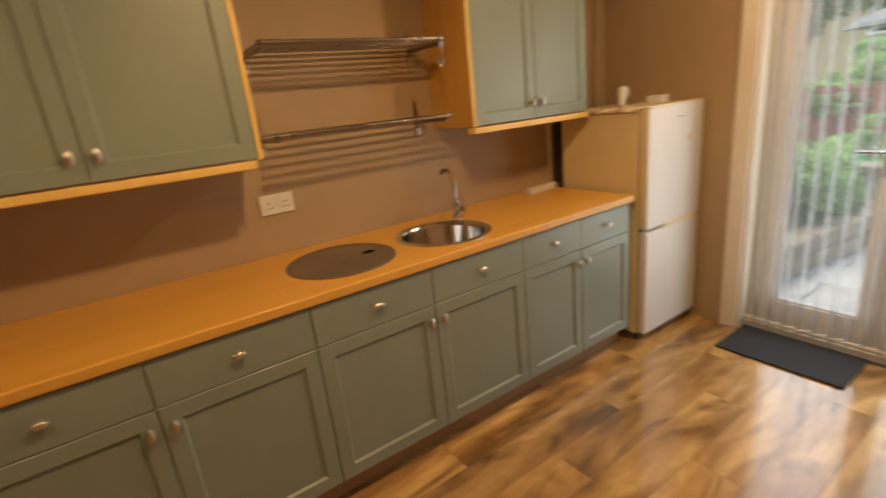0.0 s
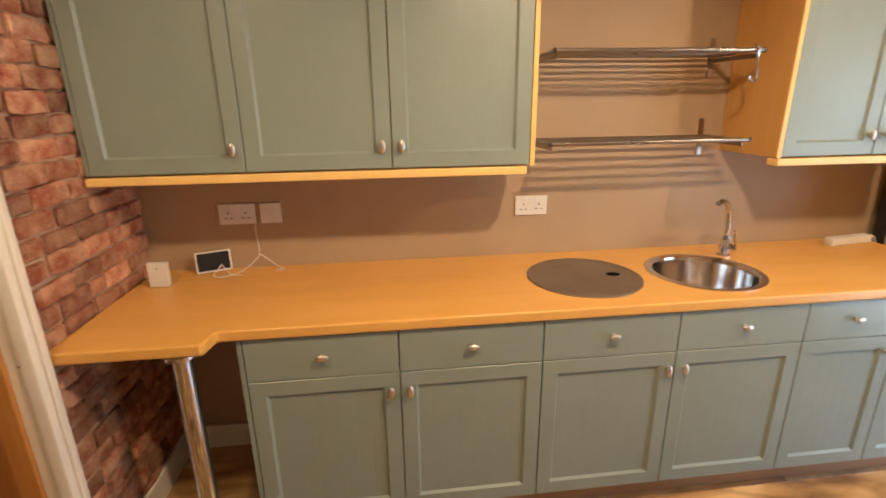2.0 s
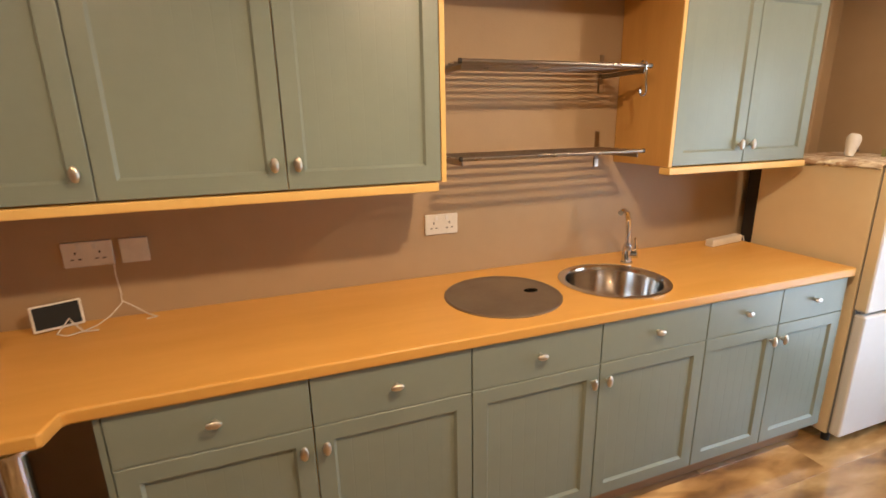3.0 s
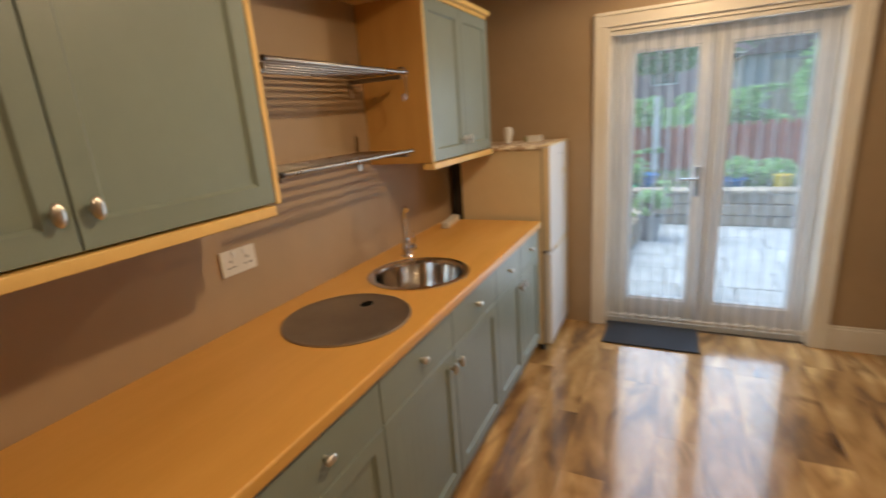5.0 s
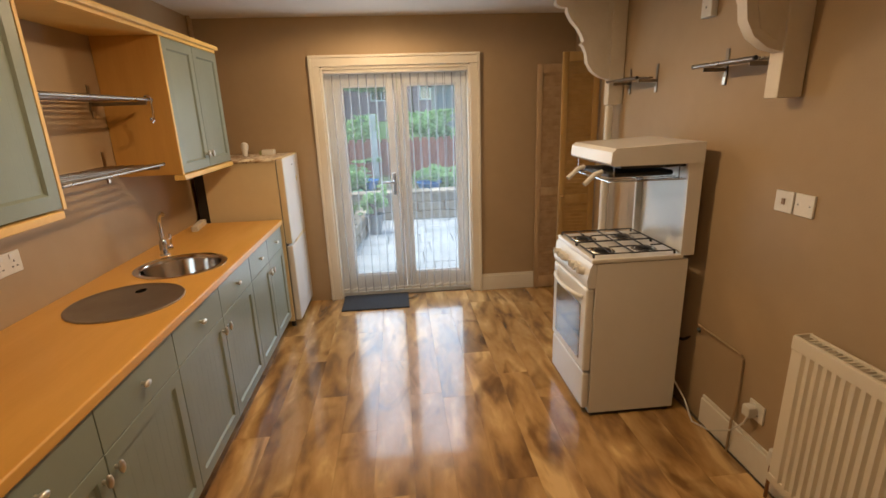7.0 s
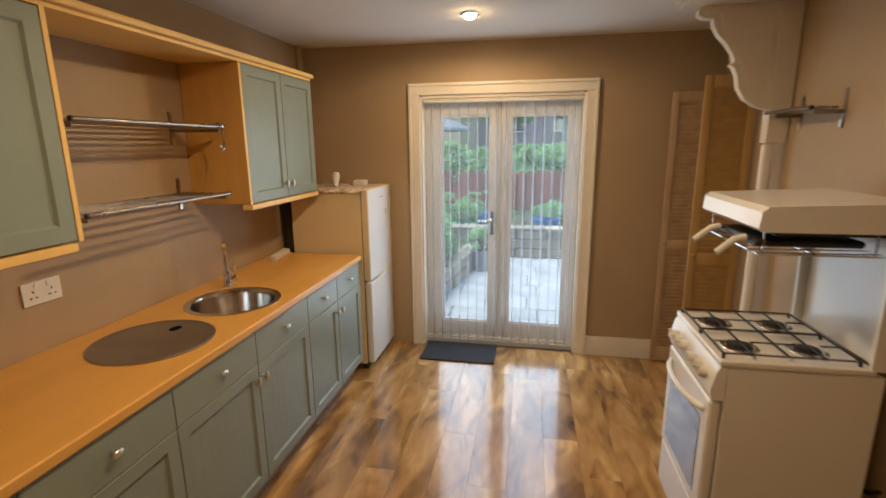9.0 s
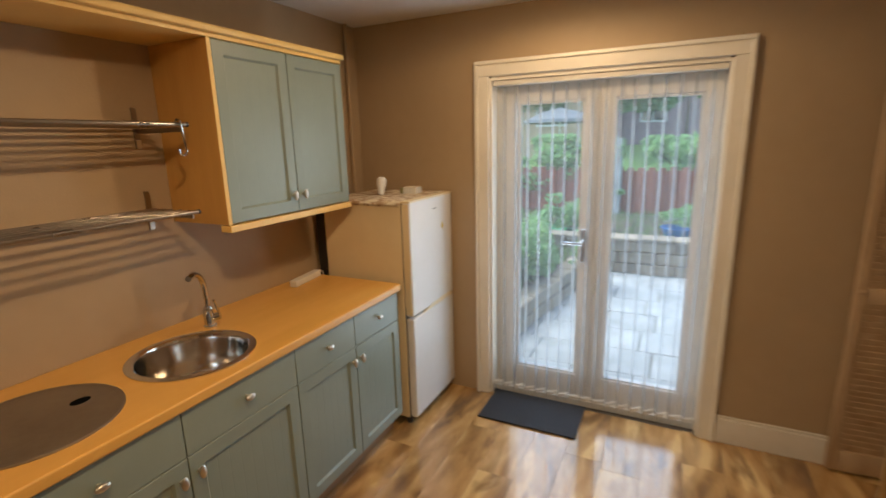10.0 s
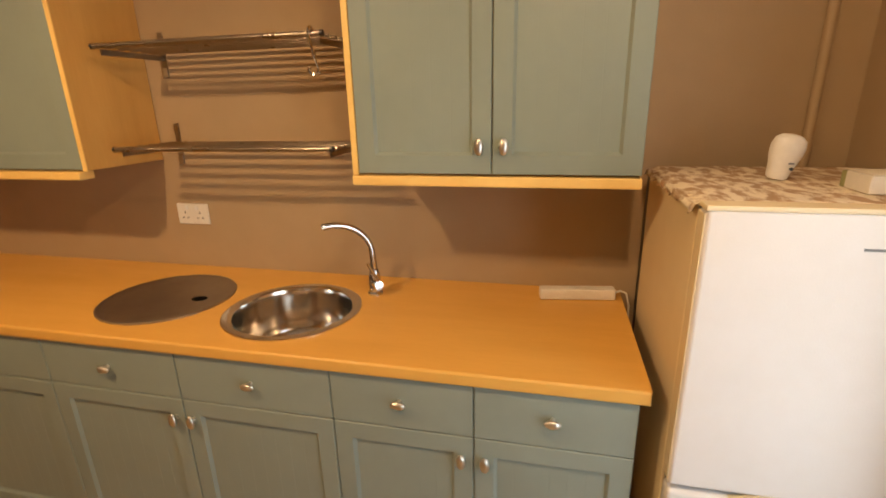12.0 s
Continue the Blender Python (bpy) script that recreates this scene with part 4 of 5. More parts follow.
corbel(2.53)
corbel(1.03)
solid("mantel_board", boxes(((XR - 0.55, 0.75, 2.3185), (XR - 0.001, 2.58, 2.342), 0.006), ((XR - 0.57, 0.73, 2.3425), (XR - 0.001, 2.6, 2.385), 0.006)), CREAMP, "white painted mantel board resting on two corbels", "mantel shelf")
solid("cupboard_post", boxes(((XR - 0.1, 2.505, 0.0), (XR - 0.05, 2.555, 1.6445), 0.018, 3)), WHITE, "white painted upright post below the corbel", "post")


def louvre_leaf(p0, p1, z1, mat, label):
    a, b = Vector((*p0, 0.015)), Vector((*p1, 0.015))
    L = (b - a).length
    d = new("louvre_door")
    d.empty_display_size = 0.1
    d.matrix_basis = Matrix.Translation(a) @ Matrix.Rotation(math.atan2(b.y - a.y, b.x - a.x), 4, "Z")
    tagged(d, label, "louvre door", "folding louvre doors")
    H, s, t = z1 - 0.015, 0.045, 0.014

    def sub(name, bm, parent=d):
        ob = new(name, mesh_of(name, bm, mat))
        ob.parent = parent
        return ob
    sub("stile", boxes(((0, -t, 0), (s, t, H), 0.003)))
    sub("stile", boxes(((L - s, -t, 0), (L, t, H), 0.003)))
    for z0, zz in ((0, 0.11), (H * 0.44, H * 0.44 + 0.075), (H - 0.07, H)):
        sub("rail", boxes(((s, -t, z0), (L - s, t, zz), 0.003)))
    bm = bmesh.new()
    box(bm, (s, -0.003, -0.021), (L - s, 0.003, 0.021), 0.002, 1)
    bmesh.ops.rotate(bm, verts=bm.verts, cent=(0, 0, 0), matrix=Matrix.Rotation(radians(17), 3, "X"))
    me = mesh_of("slat", bm, mat)
    for lo, hi in ((0.11, H * 0.44), (H * 0.44 + 0.075, H - 0.07)):
        count = round((hi - lo) / 0.029)
        for i in range(count):
            sl = new("slat", me)
            sl.parent = d
            sl.matrix_basis = Matrix.Translation((0, 0, lo + (i + 0.5) * (hi - lo) / count))
    bm = bmesh.new()
    r = bmesh.ops.create_uvsphere(bm, u_segments=12, v_segments=8, radius=0.012)
    bmesh.ops.translate(bm, verts=bm.verts, vec=(s / 2, -t - 0.01, H * 0.47))
    k = sub("knob", bm)
    return d


louvre_leaf((2.73, 3.365), (3.06, 3.375), 1.99, LOUVRE2, "pale louvred folding door leaf against the wall")
louvre_leaf((2.776, 2.88), (3.055, 2.86), 2.03, LOUVRE, "brown stained louvred folding door leaf, open")


# ---- radiator ----
rad = thing("radiator", (3.1, 0.25, 0.12), "cream enamel panel radiator on the wall", "radiator")
RY0, RY1, RZ0, RZ1, RX = -0.5, 0.735, 0.13, 0.785, 2.965
bm = bmesh.new()
n = 33
pr = []
for i in range(n):
    y = RY1 - 0.03 - i * (RY1 - RY0 - 0.06) / n
    w = (RY1 - RY0 - 0.06) / n
    pr += [(RX + 0.012, y), (RX + 0.012, y - w * 0.25), (RX, y - w * 0.45), (RX, y - w * 0.8)]
pr = [(RX + 0.012, RY1 - 0.002)] + pr + [(RX + 0.012, RY0 + 0.002)]
cols = [(bm.verts.new((x, y, RZ0 + 0.03)), bm.verts.new((x, y, RZ1 - 0.05))) for x, y in pr]
for a, b in zip(cols, cols[1:]):
    bm.faces.new((a[0], b[0], b[1], a[1]))
part("front_panel", bm, RADM, rad)
part("panel_border", boxes(((RX + 0.004, RY0, RZ1 - 0.055), (RX + 0.022, RY1, RZ1), 0.004), ((RX + 0.004, RY0, RZ0), (RX + 0.022, RY1, RZ0 + 0.035), 0.004)), RADM, rad)
part("back_panel", boxes(((RX + 0.07, RY0, RZ0), (RX + 0.085, RY1, RZ1), 0.004)), RADM, rad)
part("side_cover", boxes(((RX + 0.013, RY1 - 0.004, RZ0 + 0.01), (RX + 0.085, RY1 + 0.002, RZ1 + 0.002), 0.001)), RADM, rad)
part("side_cover", boxes(((RX + 0.013, RY0 - 0.002, RZ0 + 0.01), (RX + 0.085, RY0 + 0.004, RZ1 + 0.002), 0.001)), RADM, rad)
bm = bmesh.new()
for i in range(60):
    y = RY0 + 0.02 + i * (RY1 - RY0 - 0.04) / 59
    box(bm, (RX + 0.022, y - 0.002, RZ1 - 0.012), (RX + 0.07, y + 0.002, RZ1 - 0.006))
part("top_grille", bm, RADM, rad)
for y in (RY0 + 0.15, RY1 - 0.15):
    part("wall_bracket", boxes(((RX + 0.085, y - 0.015, 0.2), (XR - 0.0005, y + 0.015, 0.7), 0.002)), RADM, rad)
bm = tube(bmesh.new(), (RX + 0.05, RY1 + 0.035, 0.0), (RX + 0.05, RY1 + 0.035, 0.17), 0.0075, 10)
tube(bm, (RX + 0.05, RY1, 0.17), (RX + 0.05, RY1 + 0.045, 0.17), 0.01, 10)
part("pipe", bm, COPPER, rad)
bm = tube(bmesh.new(), (RX + 0.05, RY1 + 0.035, 0.17), (RX + 0.05, RY1 + 0.035, 0.235), 0.018, 16, 0.016)
part("valve_cap", bm, PLAST, rad, "white plastic radiator valve")


# ---- sockets, switches, cables ----
def plate(name, label, at, w, h, out, kindof, gangs=2):
    """A wall plate centred at a point; out: +1 or -1 along x."""
    t = thing(name, at, label, kindof)
    x, y, z = at
    a, b = sorted((x, x + out * 0.009))
    part("faceplate", boxes(((a, y - w / 2, z - h / 2), (b, y + w / 2, z + h / 2), 0.003)), PLAST, t)
    xf = x + out * 0.009

    def bit(nm, yy, zz, sy, sz, mat, th=0.0012):
        p, q = sorted((xf - out * 0.0005, xf + out * th))
        part(nm, boxes(((p, yy - sy, zz - sz), (q, yy + sy, zz + sz))), mat, t)
    if kindof == "socket":
        for g in range(gangs):
            yc = y + (g - (gangs - 1) / 2) * 0.07
            bit("pin_slot", yc, z + 0.006, 0.0022, 0.0045, BLACK)
            bit("pin_slot", yc - 0.011, z - 0.016, 0.0045, 0.0022, BLACK)
            bit("pin_slot", yc + 0.011, z - 0.016, 0.0045, 0.0022, BLACK)
            bit("switch", yc - (0.022 if g == 0 else -0.022) * -0.55, z + 0.027, 0.006, 0.009, UPVC, 0.004)
    return t, bit


plate("double_socket", "white plastic double power socket over the worktop", (0.0005, 1.124, 1.128), 0.146, 0.086, 1, "socket")
plate("double_socket", "white plastic double power socket in the cabinet's shade", (0.0005, -0.146, 1.138), 0.146, 0.086, 1, "socket")
plate("single_switch", "white plastic single wall plate by the socket", (0.0005, -0.009, 1.138), 0.086, 0.086, 1, "switch")
t, bit = plate("cooker_switch", "white wall plate with a dark rocker switch", (XR - 0.0005, 0.987, 1.246), 0.09, 0.086, -1, "switch")
bit("rocker", 0.987, 1.246, 0.0075, 0.012, COPPER, 0.004)
t, bit = plate("blank_plate", "white blank wall plate beside the switch", (XR - 0.0005, 0.888, 1.246), 0.09, 0.086, -1, "wall plate")
bit("screw_cap", 0.916, 1.246, 0.003, 0.003, GREYP)
bit("screw_cap", 0.86, 1.246, 0.003, 0.003, GREYP)
t, bit = plate("low_socket", "white single socket with a plug in it", (XR - 0.0005, 0.945, 0.297), 0.09, 0.086, -1, "socket", 1)
plug = thing("plug", (XR - 0.02, 0.955, 0.3), "white three-pin plug with a trailing flex", "plug")
part("plug_body", boxes(((XR - 0.055, 0.93, 0.27), (XR - 0.0105, 0.98, 0.325), 0.01)), PLAST, plug)
part("flex", sweep(bmesh.new(), [(XR - 0.035, 0.955, 0.272), (XR - 0.04, 0.97, 0.22), (XR - 0.05, 1.03, 0.14), (XR - 0.07, 1.14, 0.06), (XR - 0.09, 1.25, 0.035), (CX1 + 0.06, 1.4, 0.07), (CX1 + 0.02, 1.45, 0.16)], 0.0045, 8), PLAST, plug)
solid("gas_pipe", sweep(bmesh.new(), [(XR - 0.012, 1.4, 0.51), (XR - 0.012, 1.2, 0.51), (XR - 0.012, 1.075, 0.507), (XR - 0.012, 1.063, 0.495), (XR - 0.012, 1.06, 0.3), (XR - 0.026, 1.06, 0.16), (XR - 0.028, 1.06, 0.0)], 0.006, 10), WALLM, "painted copper gas pipe down the wall", "pipe")
tb = thing("wall_sensor", (XR, 1.605, 2.08), "white plastic sensor box high on the wall", "sensor")
part("case", boxes(((XR - 0.035, 1.565, 2.03), (XR - 0.0005, 1.645, 2.13), 0.006)), PLAST, tb)
part("led", boxes(((XR - 0.0365, 1.601, 2.07), (XR - 0.0345, 1.609, 2.08))), GREYP, tb)

# on the worktop
st = thing("power_strip", (0.09, 2.64, 0.9), "white plastic cable box lying against the wall", "power strip")
bm = bmesh.new()
box(bm, (-0.022, -0.125, 0.0), (0.022, 0.125, 0.038), 0.006)
bmesh.ops.rotate(bm, verts=bm.verts, cent=(0, 0, 0), matrix=Matrix.Rotation(radians(8), 3, "Z"))
bmesh.ops.translate(bm, verts=bm.verts, vec=(0.095, 2.67, 0.901))
part("case", bm, PLAST, st)
part("cable", sweep(bmesh.new(), [(0.08, 2.79, 0.92), (0.075, 2.812, 0.928), (0.078, 2.83, 0.922), (0.08, 2.842, 0.88), (0.075, 2.845, 0.75)], 0.0035, 8), PLAST, st)
sn = thing("white_sensor_box", (0.19, -0.41, 0.9), "small white upright plastic box by the brick wall", "sensor")
part("case", boxes(((0.178, -0.447, 0.9005), (0.203, -0.373, 1.0), 0.005)), PLAST, sn)
part("led", boxes(((0.2025, -0.414, 0.975), (0.204, -0.406, 0.979))), GREYP, sn)
sc = thing("display_unit", (0.05, -0.255, 0.9), "small white-framed display with a dark screen", "display")
rot = Matrix.Rotation(radians(22), 4, "Z") @ Matrix.Rotation(radians(-14), 4, "Y")


def turned(bm):
    bmesh.ops.transform(bm, matrix=Matrix.Translation((0.05, -0.253, 0.903)) @ rot, verts=bm.verts)
    return bm


part("case", turned(boxes(((-0.012, -0.069, 0), (0.008, 0.069, 0.088), 0.004))), PLAST, sc)
part("screen", turned(boxes(((0.0075, -0.062, 0.008), (0.0092, 0.062, 0.082)))), SCREEN, sc)
bm = sweep(bmesh.new(), [(0.012, -0.075, 1.115), (0.015, -0.077, 1.06), (0.012, -0.073, 0.99), (0.03, -0.070, 0.96), (0.05, -0.105, 0.925), (0.07, -0.140, 0.905), (0.11, -0.165, 0.905), (0.14, -0.205, 0.906), (0.13, -0.235, 0.912), (0.11, -0.220, 0.93), (0.1, -0.205, 0.95), (0.105, -0.195, 0.935), (0.12, -0.165, 0.906), (0.12, -0.125, 0.905)], 0.0022, 7)
part("power_cable", bm, PLAST, sc, "thin white power cable")
part("loose_cable", sweep(bmesh.new(), [(0.025, -0.070, 0.965), (0.03, -0.035, 0.94), (0.04, 0.005, 0.91), (0.06, 0.035, 0.904), (0.07, 0.005, 0.904)], 0.0022, 7), PLAST, sc)

# downlights
for sx, sy in SPOTS:
    dl = thing("downlight", (sx, sy, CEIL), "recessed round ceiling downlight, lit", "downlight", "ceiling downlights")
    part("bezel", lathe([(0.056, -0.0005), (0.055, -0.006), (0.047, -0.01), (0.04, -0.009), (0.037, -0.001)], 28, (sx, sy, CEIL)), CHROME, dl)
    part("bulb", lathe([(0.037, -0.004), (0.036, -0.013), (0.029, -0.023), (0.016, -0.029), (0.001, -0.031)], 28, (sx, sy, CEIL)), BULB, dl)


solid("corner_pipe", tube(bmesh.new(), (0.018, 3.3, 0.0), (0.018, 3.3, CEIL - 0.001), 0.014, 16), WALLM, "taupe painted pipe running up near the corner", "pipe")

# ---- garden ----
GZ = -0.08
solid("ground", boxes(((-60, -60, GZ - 0.4), (60, 120, GZ - 0.03))), SOIL, "bare earth ground around the patio", "ground", "structure")
patio = thing("patio", (1.5, 5.5, GZ), "pale concrete patio slabs laid in rows", "patio", kind="structure")
slab_me = mesh_of("slab", bevelled(boxes(((-0.2195, -0.2195, -0.03), (0.2195, 0.2195, 0))), 0.005, 1), SLAB)
for i in range(-3, 12):
    for j in range(8):
        s = new("slab", slab_me)
        s.parent = patio
        s.matrix_basis = Matrix.Translation((-1.3 + i * 0.45 + 0.11 * (j % 2), YD + 0.55 + j * 0.45 - 5.5, random.uniform(-0.003, 0.003))) @ Matrix.Rotation(random.uniform(-0.006, 0.006), 4, "Z")
YW = 7.05
gw = thing("garden_wall", (1.5, YW, GZ), "low retaining wall of rough buff blocks", "garden wall", kind="structure")
blk = [mesh_of("block", bevelled(boxes(((-0.215, -0.11 + d, -0.068), (0.215, 0.11, 0.068))), 0.014, 1), STONE) for d in (0.0, 0.012, -0.012)]
part("mortar_core", boxes(((-2.6, YW + 0.02, GZ - 0.05), (6.5, YW + 0.2, GZ + 0.41))), MORTAR, gw)
for j in range(3):
    for i in range(20):
        b = new("block", random.choice(blk))
        b.parent = gw
        b.matrix_basis = Matrix.Translation((-2.2 - 1.5 + i * 0.445 + 0.22 * (j % 2), 0.09 + random.uniform(-0.01, 0.01), 0.07 + j * 0.147))
cop = [mesh_of("coping", bevelled(boxes(((-0.22, -0.15, 0), (0.22, 0.15, 0.045))), 0.01, 1), STONE)]
for i in range(20):
    b = new("coping", cop[0])
    b.parent = gw
    b.matrix_basis = Matrix.Translation((-3.7 + i * 0.445, 0.1, 0.43))
solid("upper_bed", boxes(((-12, YW + 0.2, GZ - 0.3), (14, 16, GZ + 0.4))), SOIL, "raised earth bed behind the low wall", "flower bed", "structure")
solid("side_bed", extrude_poly([(-9, 4.2), (0.62, 4.2), (1.0, YW), (-9, YW)], 2, GZ - 0.3, GZ + 0.27), SOIL, "raised earth bed beside the patio", "flower bed", "structure")
edge = thing("bed_edging", (0.85, 5.8, GZ), "low stone edging along the raised bed", "stone edging", kind="structure")
for k in range(8):
    u = (k + 0.5) / 8
    x, y = 0.64 + u * 0.38, 4.2 + u * (YW - 4.2)
    for z in (0.08, 0.225):
        b = new("block", random.choice(blk))
        b.parent = edge
        b.matrix_basis = Matrix.Translation((x - 0.85, y - 5.8, z - 0.01)) @ Matrix.Rotation(math.atan2(YW - 4.2, 0.38) + random.uniform(-0.06, 0.06), 4, "Z") @ Matrix.Scale(0.74, 4, (1, 0, 0))
YF = 9.6
ZF0, ZF1 = GZ + 0.39, 1.13
fence = thing("fence", (1.5, YF, ZF0), "red-brown stained timber panel fence", "fence", kind="structure")
bd = mesh_of("board", bevelled(boxes(((-0.058, -0.01, 0), (0.058, 0.01, ZF1 - ZF0))), 0.004, 1), FENCE)
for i in range(70):
    b = new("board", bd)
    b.parent = fence
    b.matrix_basis = Matrix.Translation((-6.2 + i * 0.17, (i % 2) * 0.022, random.uniform(-0.01, 0.01)))
for z in (0.1, 0.55):
    part("rail", boxes(((-4.9, YF + 0.03, ZF0 + z), (7.3, YF + 0.07, ZF0 + z + 0.07))), FENCE, fence)
part("backing", boxes(((-4.9, YF + 0.035, ZF0 + 0.02), (7.3, YF + 0.05, ZF1 - 0.06))), FENCE, fence)
for x in (-3.75, -1.35, 1.05, 3.45):
    part("post", boxes(((x - 0.06, YF - 0.08, ZF0 - 0.3), (x + 0.06, YF - 0.015, ZF1 + 0.5), 0.01)), CONC, fence, "pale concrete fence post")
sf = thing("side_fence", (-2.6, 7, ZF0), "orange stained timber side fence", "fence", kind="structure")
for i in range(34):
    b = new("board", bd)
    b.parent = sf
    b.matrix_basis = Matrix.Translation((0, -2.6 + i * 0.165, 0)) @ Matrix.Rotation(radians(90), 4, "Z")


def foliage(name, centre, size, count, leaf, mat, label, category, seed, trunk=0.0, kind=""):
    rng = random.Random(seed)
    t = thing(name, (centre[0], centre[1], centre[2] - size[2] - trunk), label, category)
    verts, faces = [], []
    clumps = [(Vector((rng.gauss(0, 0.5), rng.gauss(0, 0.5), rng.gauss(0, 0.45))), rng.uniform(0.22, 0.5)) for _ in range(26)]
    for i in range(count):
        c, r = rng.choice(clumps)
        d = Vector((rng.gauss(0, 1), rng.gauss(0, 1), rng.gauss(0, 1))).normalized() * r * rng.uniform(0.55, 1.0)
        p = Vector((centre[k] + size[k] * max(-1, min(1, (c + d)[k])) for k in range(3)))
        u = Vector((rng.gauss(0, 1), rng.gauss(0, 1), rng.gauss(0, 0.6))).normalized()
        w = u.cross(Vector((rng.gauss(0, 1), rng.gauss(0, 1), rng.gauss(0, 1)))).normalized()
        s = leaf * rng.uniform(0.6, 1.3)
        k = len(verts)
        verts += [p - u * s, p + w * s * 0.45 + u * s * 0.1, p + u * s, p - w * s * 0.45 + u * s * 0.1]
        faces.append((k, k + 1, k + 2, k + 3))
    me = bpy.data.meshes.new("crown")
    o = Vector(t.matrix_basis.translation)
    me.from_pydata([v - o for v in verts], [], faces)
    me.materials.append(mat)
    cr = new("crown", me)
    cr.parent = t
    bm = bmesh.new()
    base = Vector((centre[0], centre[1], centre[2] - size[2] - trunk))
    tube(bm, base, base + Vector((0, 0, trunk + size[2] * 0.9)), 0.03 + 0.03 * size[2], 9, 0.015)
    for k in range(5):
        a = rng.uniform(0, 6.3)
        tube(bm, base + Vector((0, 0, trunk + size[2] * 0.5)), Vector(centre) + Vector((size[0] * 0.6 * math.cos(a), size[1] * 0.6 * math.sin(a), size[2] * rng.uniform(-0.1, 0.5))), 0.02, 7, 0.006)
    part("trunk", bm, BARK, t)
    return t


foliage("bush", (0.05, 5.0, 0.65), (0.45, 0.75, 0.5), 5200, 0.045, LEAF, "leafy bright green bush in the raised bed", "bush", 1)
foliage("bush", (0.48, 5.7, 0.5), (0.3, 0.75, 0.34), 4200, 0.045, LEAF, "leafy green plants along the bed edging", "bush", 13)
foliage("bush", (-0.9, 6.4, 0.9), (0.8, 0.6, 0.65), 4200, 0.05, LEAF, "dense green shrub in the raised bed", "bush", 2)
foliage("bush", (0.1, 9.95, 1.2), (1.0, 0.4, 0.5), 6500, 0.07, LEAF, "bright green climber over the fence", "bush", 3, 0.55)
foliage("bush", (2.1, 10.4, 1.15), (1.0, 0.5, 0.5), 5500, 0.07, LEAF, "green shrub rising behind the fence", "bush", 4, 0.5)
foliage("tree", (-3.2, 15.5, 3.4), (2.0, 1.6, 1.6), 6500, 0.13, LEAFD, "dark green garden tree behind the fence", "tree", 5, 1.4)
foliage("tree", (2.2, 19.0, 4.4), (3.2, 2.0, 1.9), 6500, 0.17, LEAFD, "dark green tree in a far garden", "tree", 6, 2.2)
foliage("bush", (0.62, 7.7, 0.55), (0.4, 0.3, 0.3), 2200, 0.04, LEAF, "low leafy plant on the bed behind the wall", "plant", 8)
foliage("bush", (2.3, 7.9, 0.5), (0.5, 0.25, 0.22), 1800, 0.04, LEAF, "low leafy plant on the bed behind the wall", "plant", 9)
foliage("bush", (4.6, 11.0, 1.7), (1.3, 0.7, 0.7), 3600, 0.08, LEAF, "green hedge behind the fence", "bush", 7, 0.4)

rng = random.Random(11)
verts, faces = [], []
for i in range(9000):
    x, y = rng.uniform(-3, 1.25), rng.uniform(4.2, YW)
    if x > 0.55 + (y - 4.2) * 0.13:
        continue
    h, a = rng.uniform(0.05, 0.16), rng.uniform(0, 6.3)
    k = len(verts)
    z = GZ + 0.26
    verts += [(x, y, z), (x + 0.012 * math.cos(a), y + 0.012 * math.sin(a), z), (x + rng.gauss(0, 0.03), y + rng.gauss(0, 0.03), z + h)]
    faces.append((k, k + 1, k + 2))
for i in range(7000):
    x, y = rng.uniform(-4, 6), rng.uniform(YW + 0.3, YF)
    h, a = rng.uniform(0.04, 0.13), rng.uniform(0, 6.3)
    k = len(verts)
    z = GZ + 0.39
    verts += [(x, y, z), (x + 0.014 * math.cos(a), y + 0.014 * math.sin(a), z), (x + rng.gauss(0, 0.03), y + rng.gauss(0, 0.03), z + h)]
    faces.append((k, k + 1, k + 2))
me = bpy.data.meshes.new("grass")
me.from_pydata(verts, [], faces)
me.materials.append(GRASS)
tagged(new("grass", me), "rough green grass on the raised beds", "grass", kind="stuff")

# rise of ground and houses beyond the fence
solid("far_lawn", extrude_poly([(10.0, GZ + 0.39), (34.0, 1.6), (34.0, -0.5), (10.0, -0.5)], 0, -30, 32), GRASS, "rising rough lawn behind the fence", "lawn", "structure")


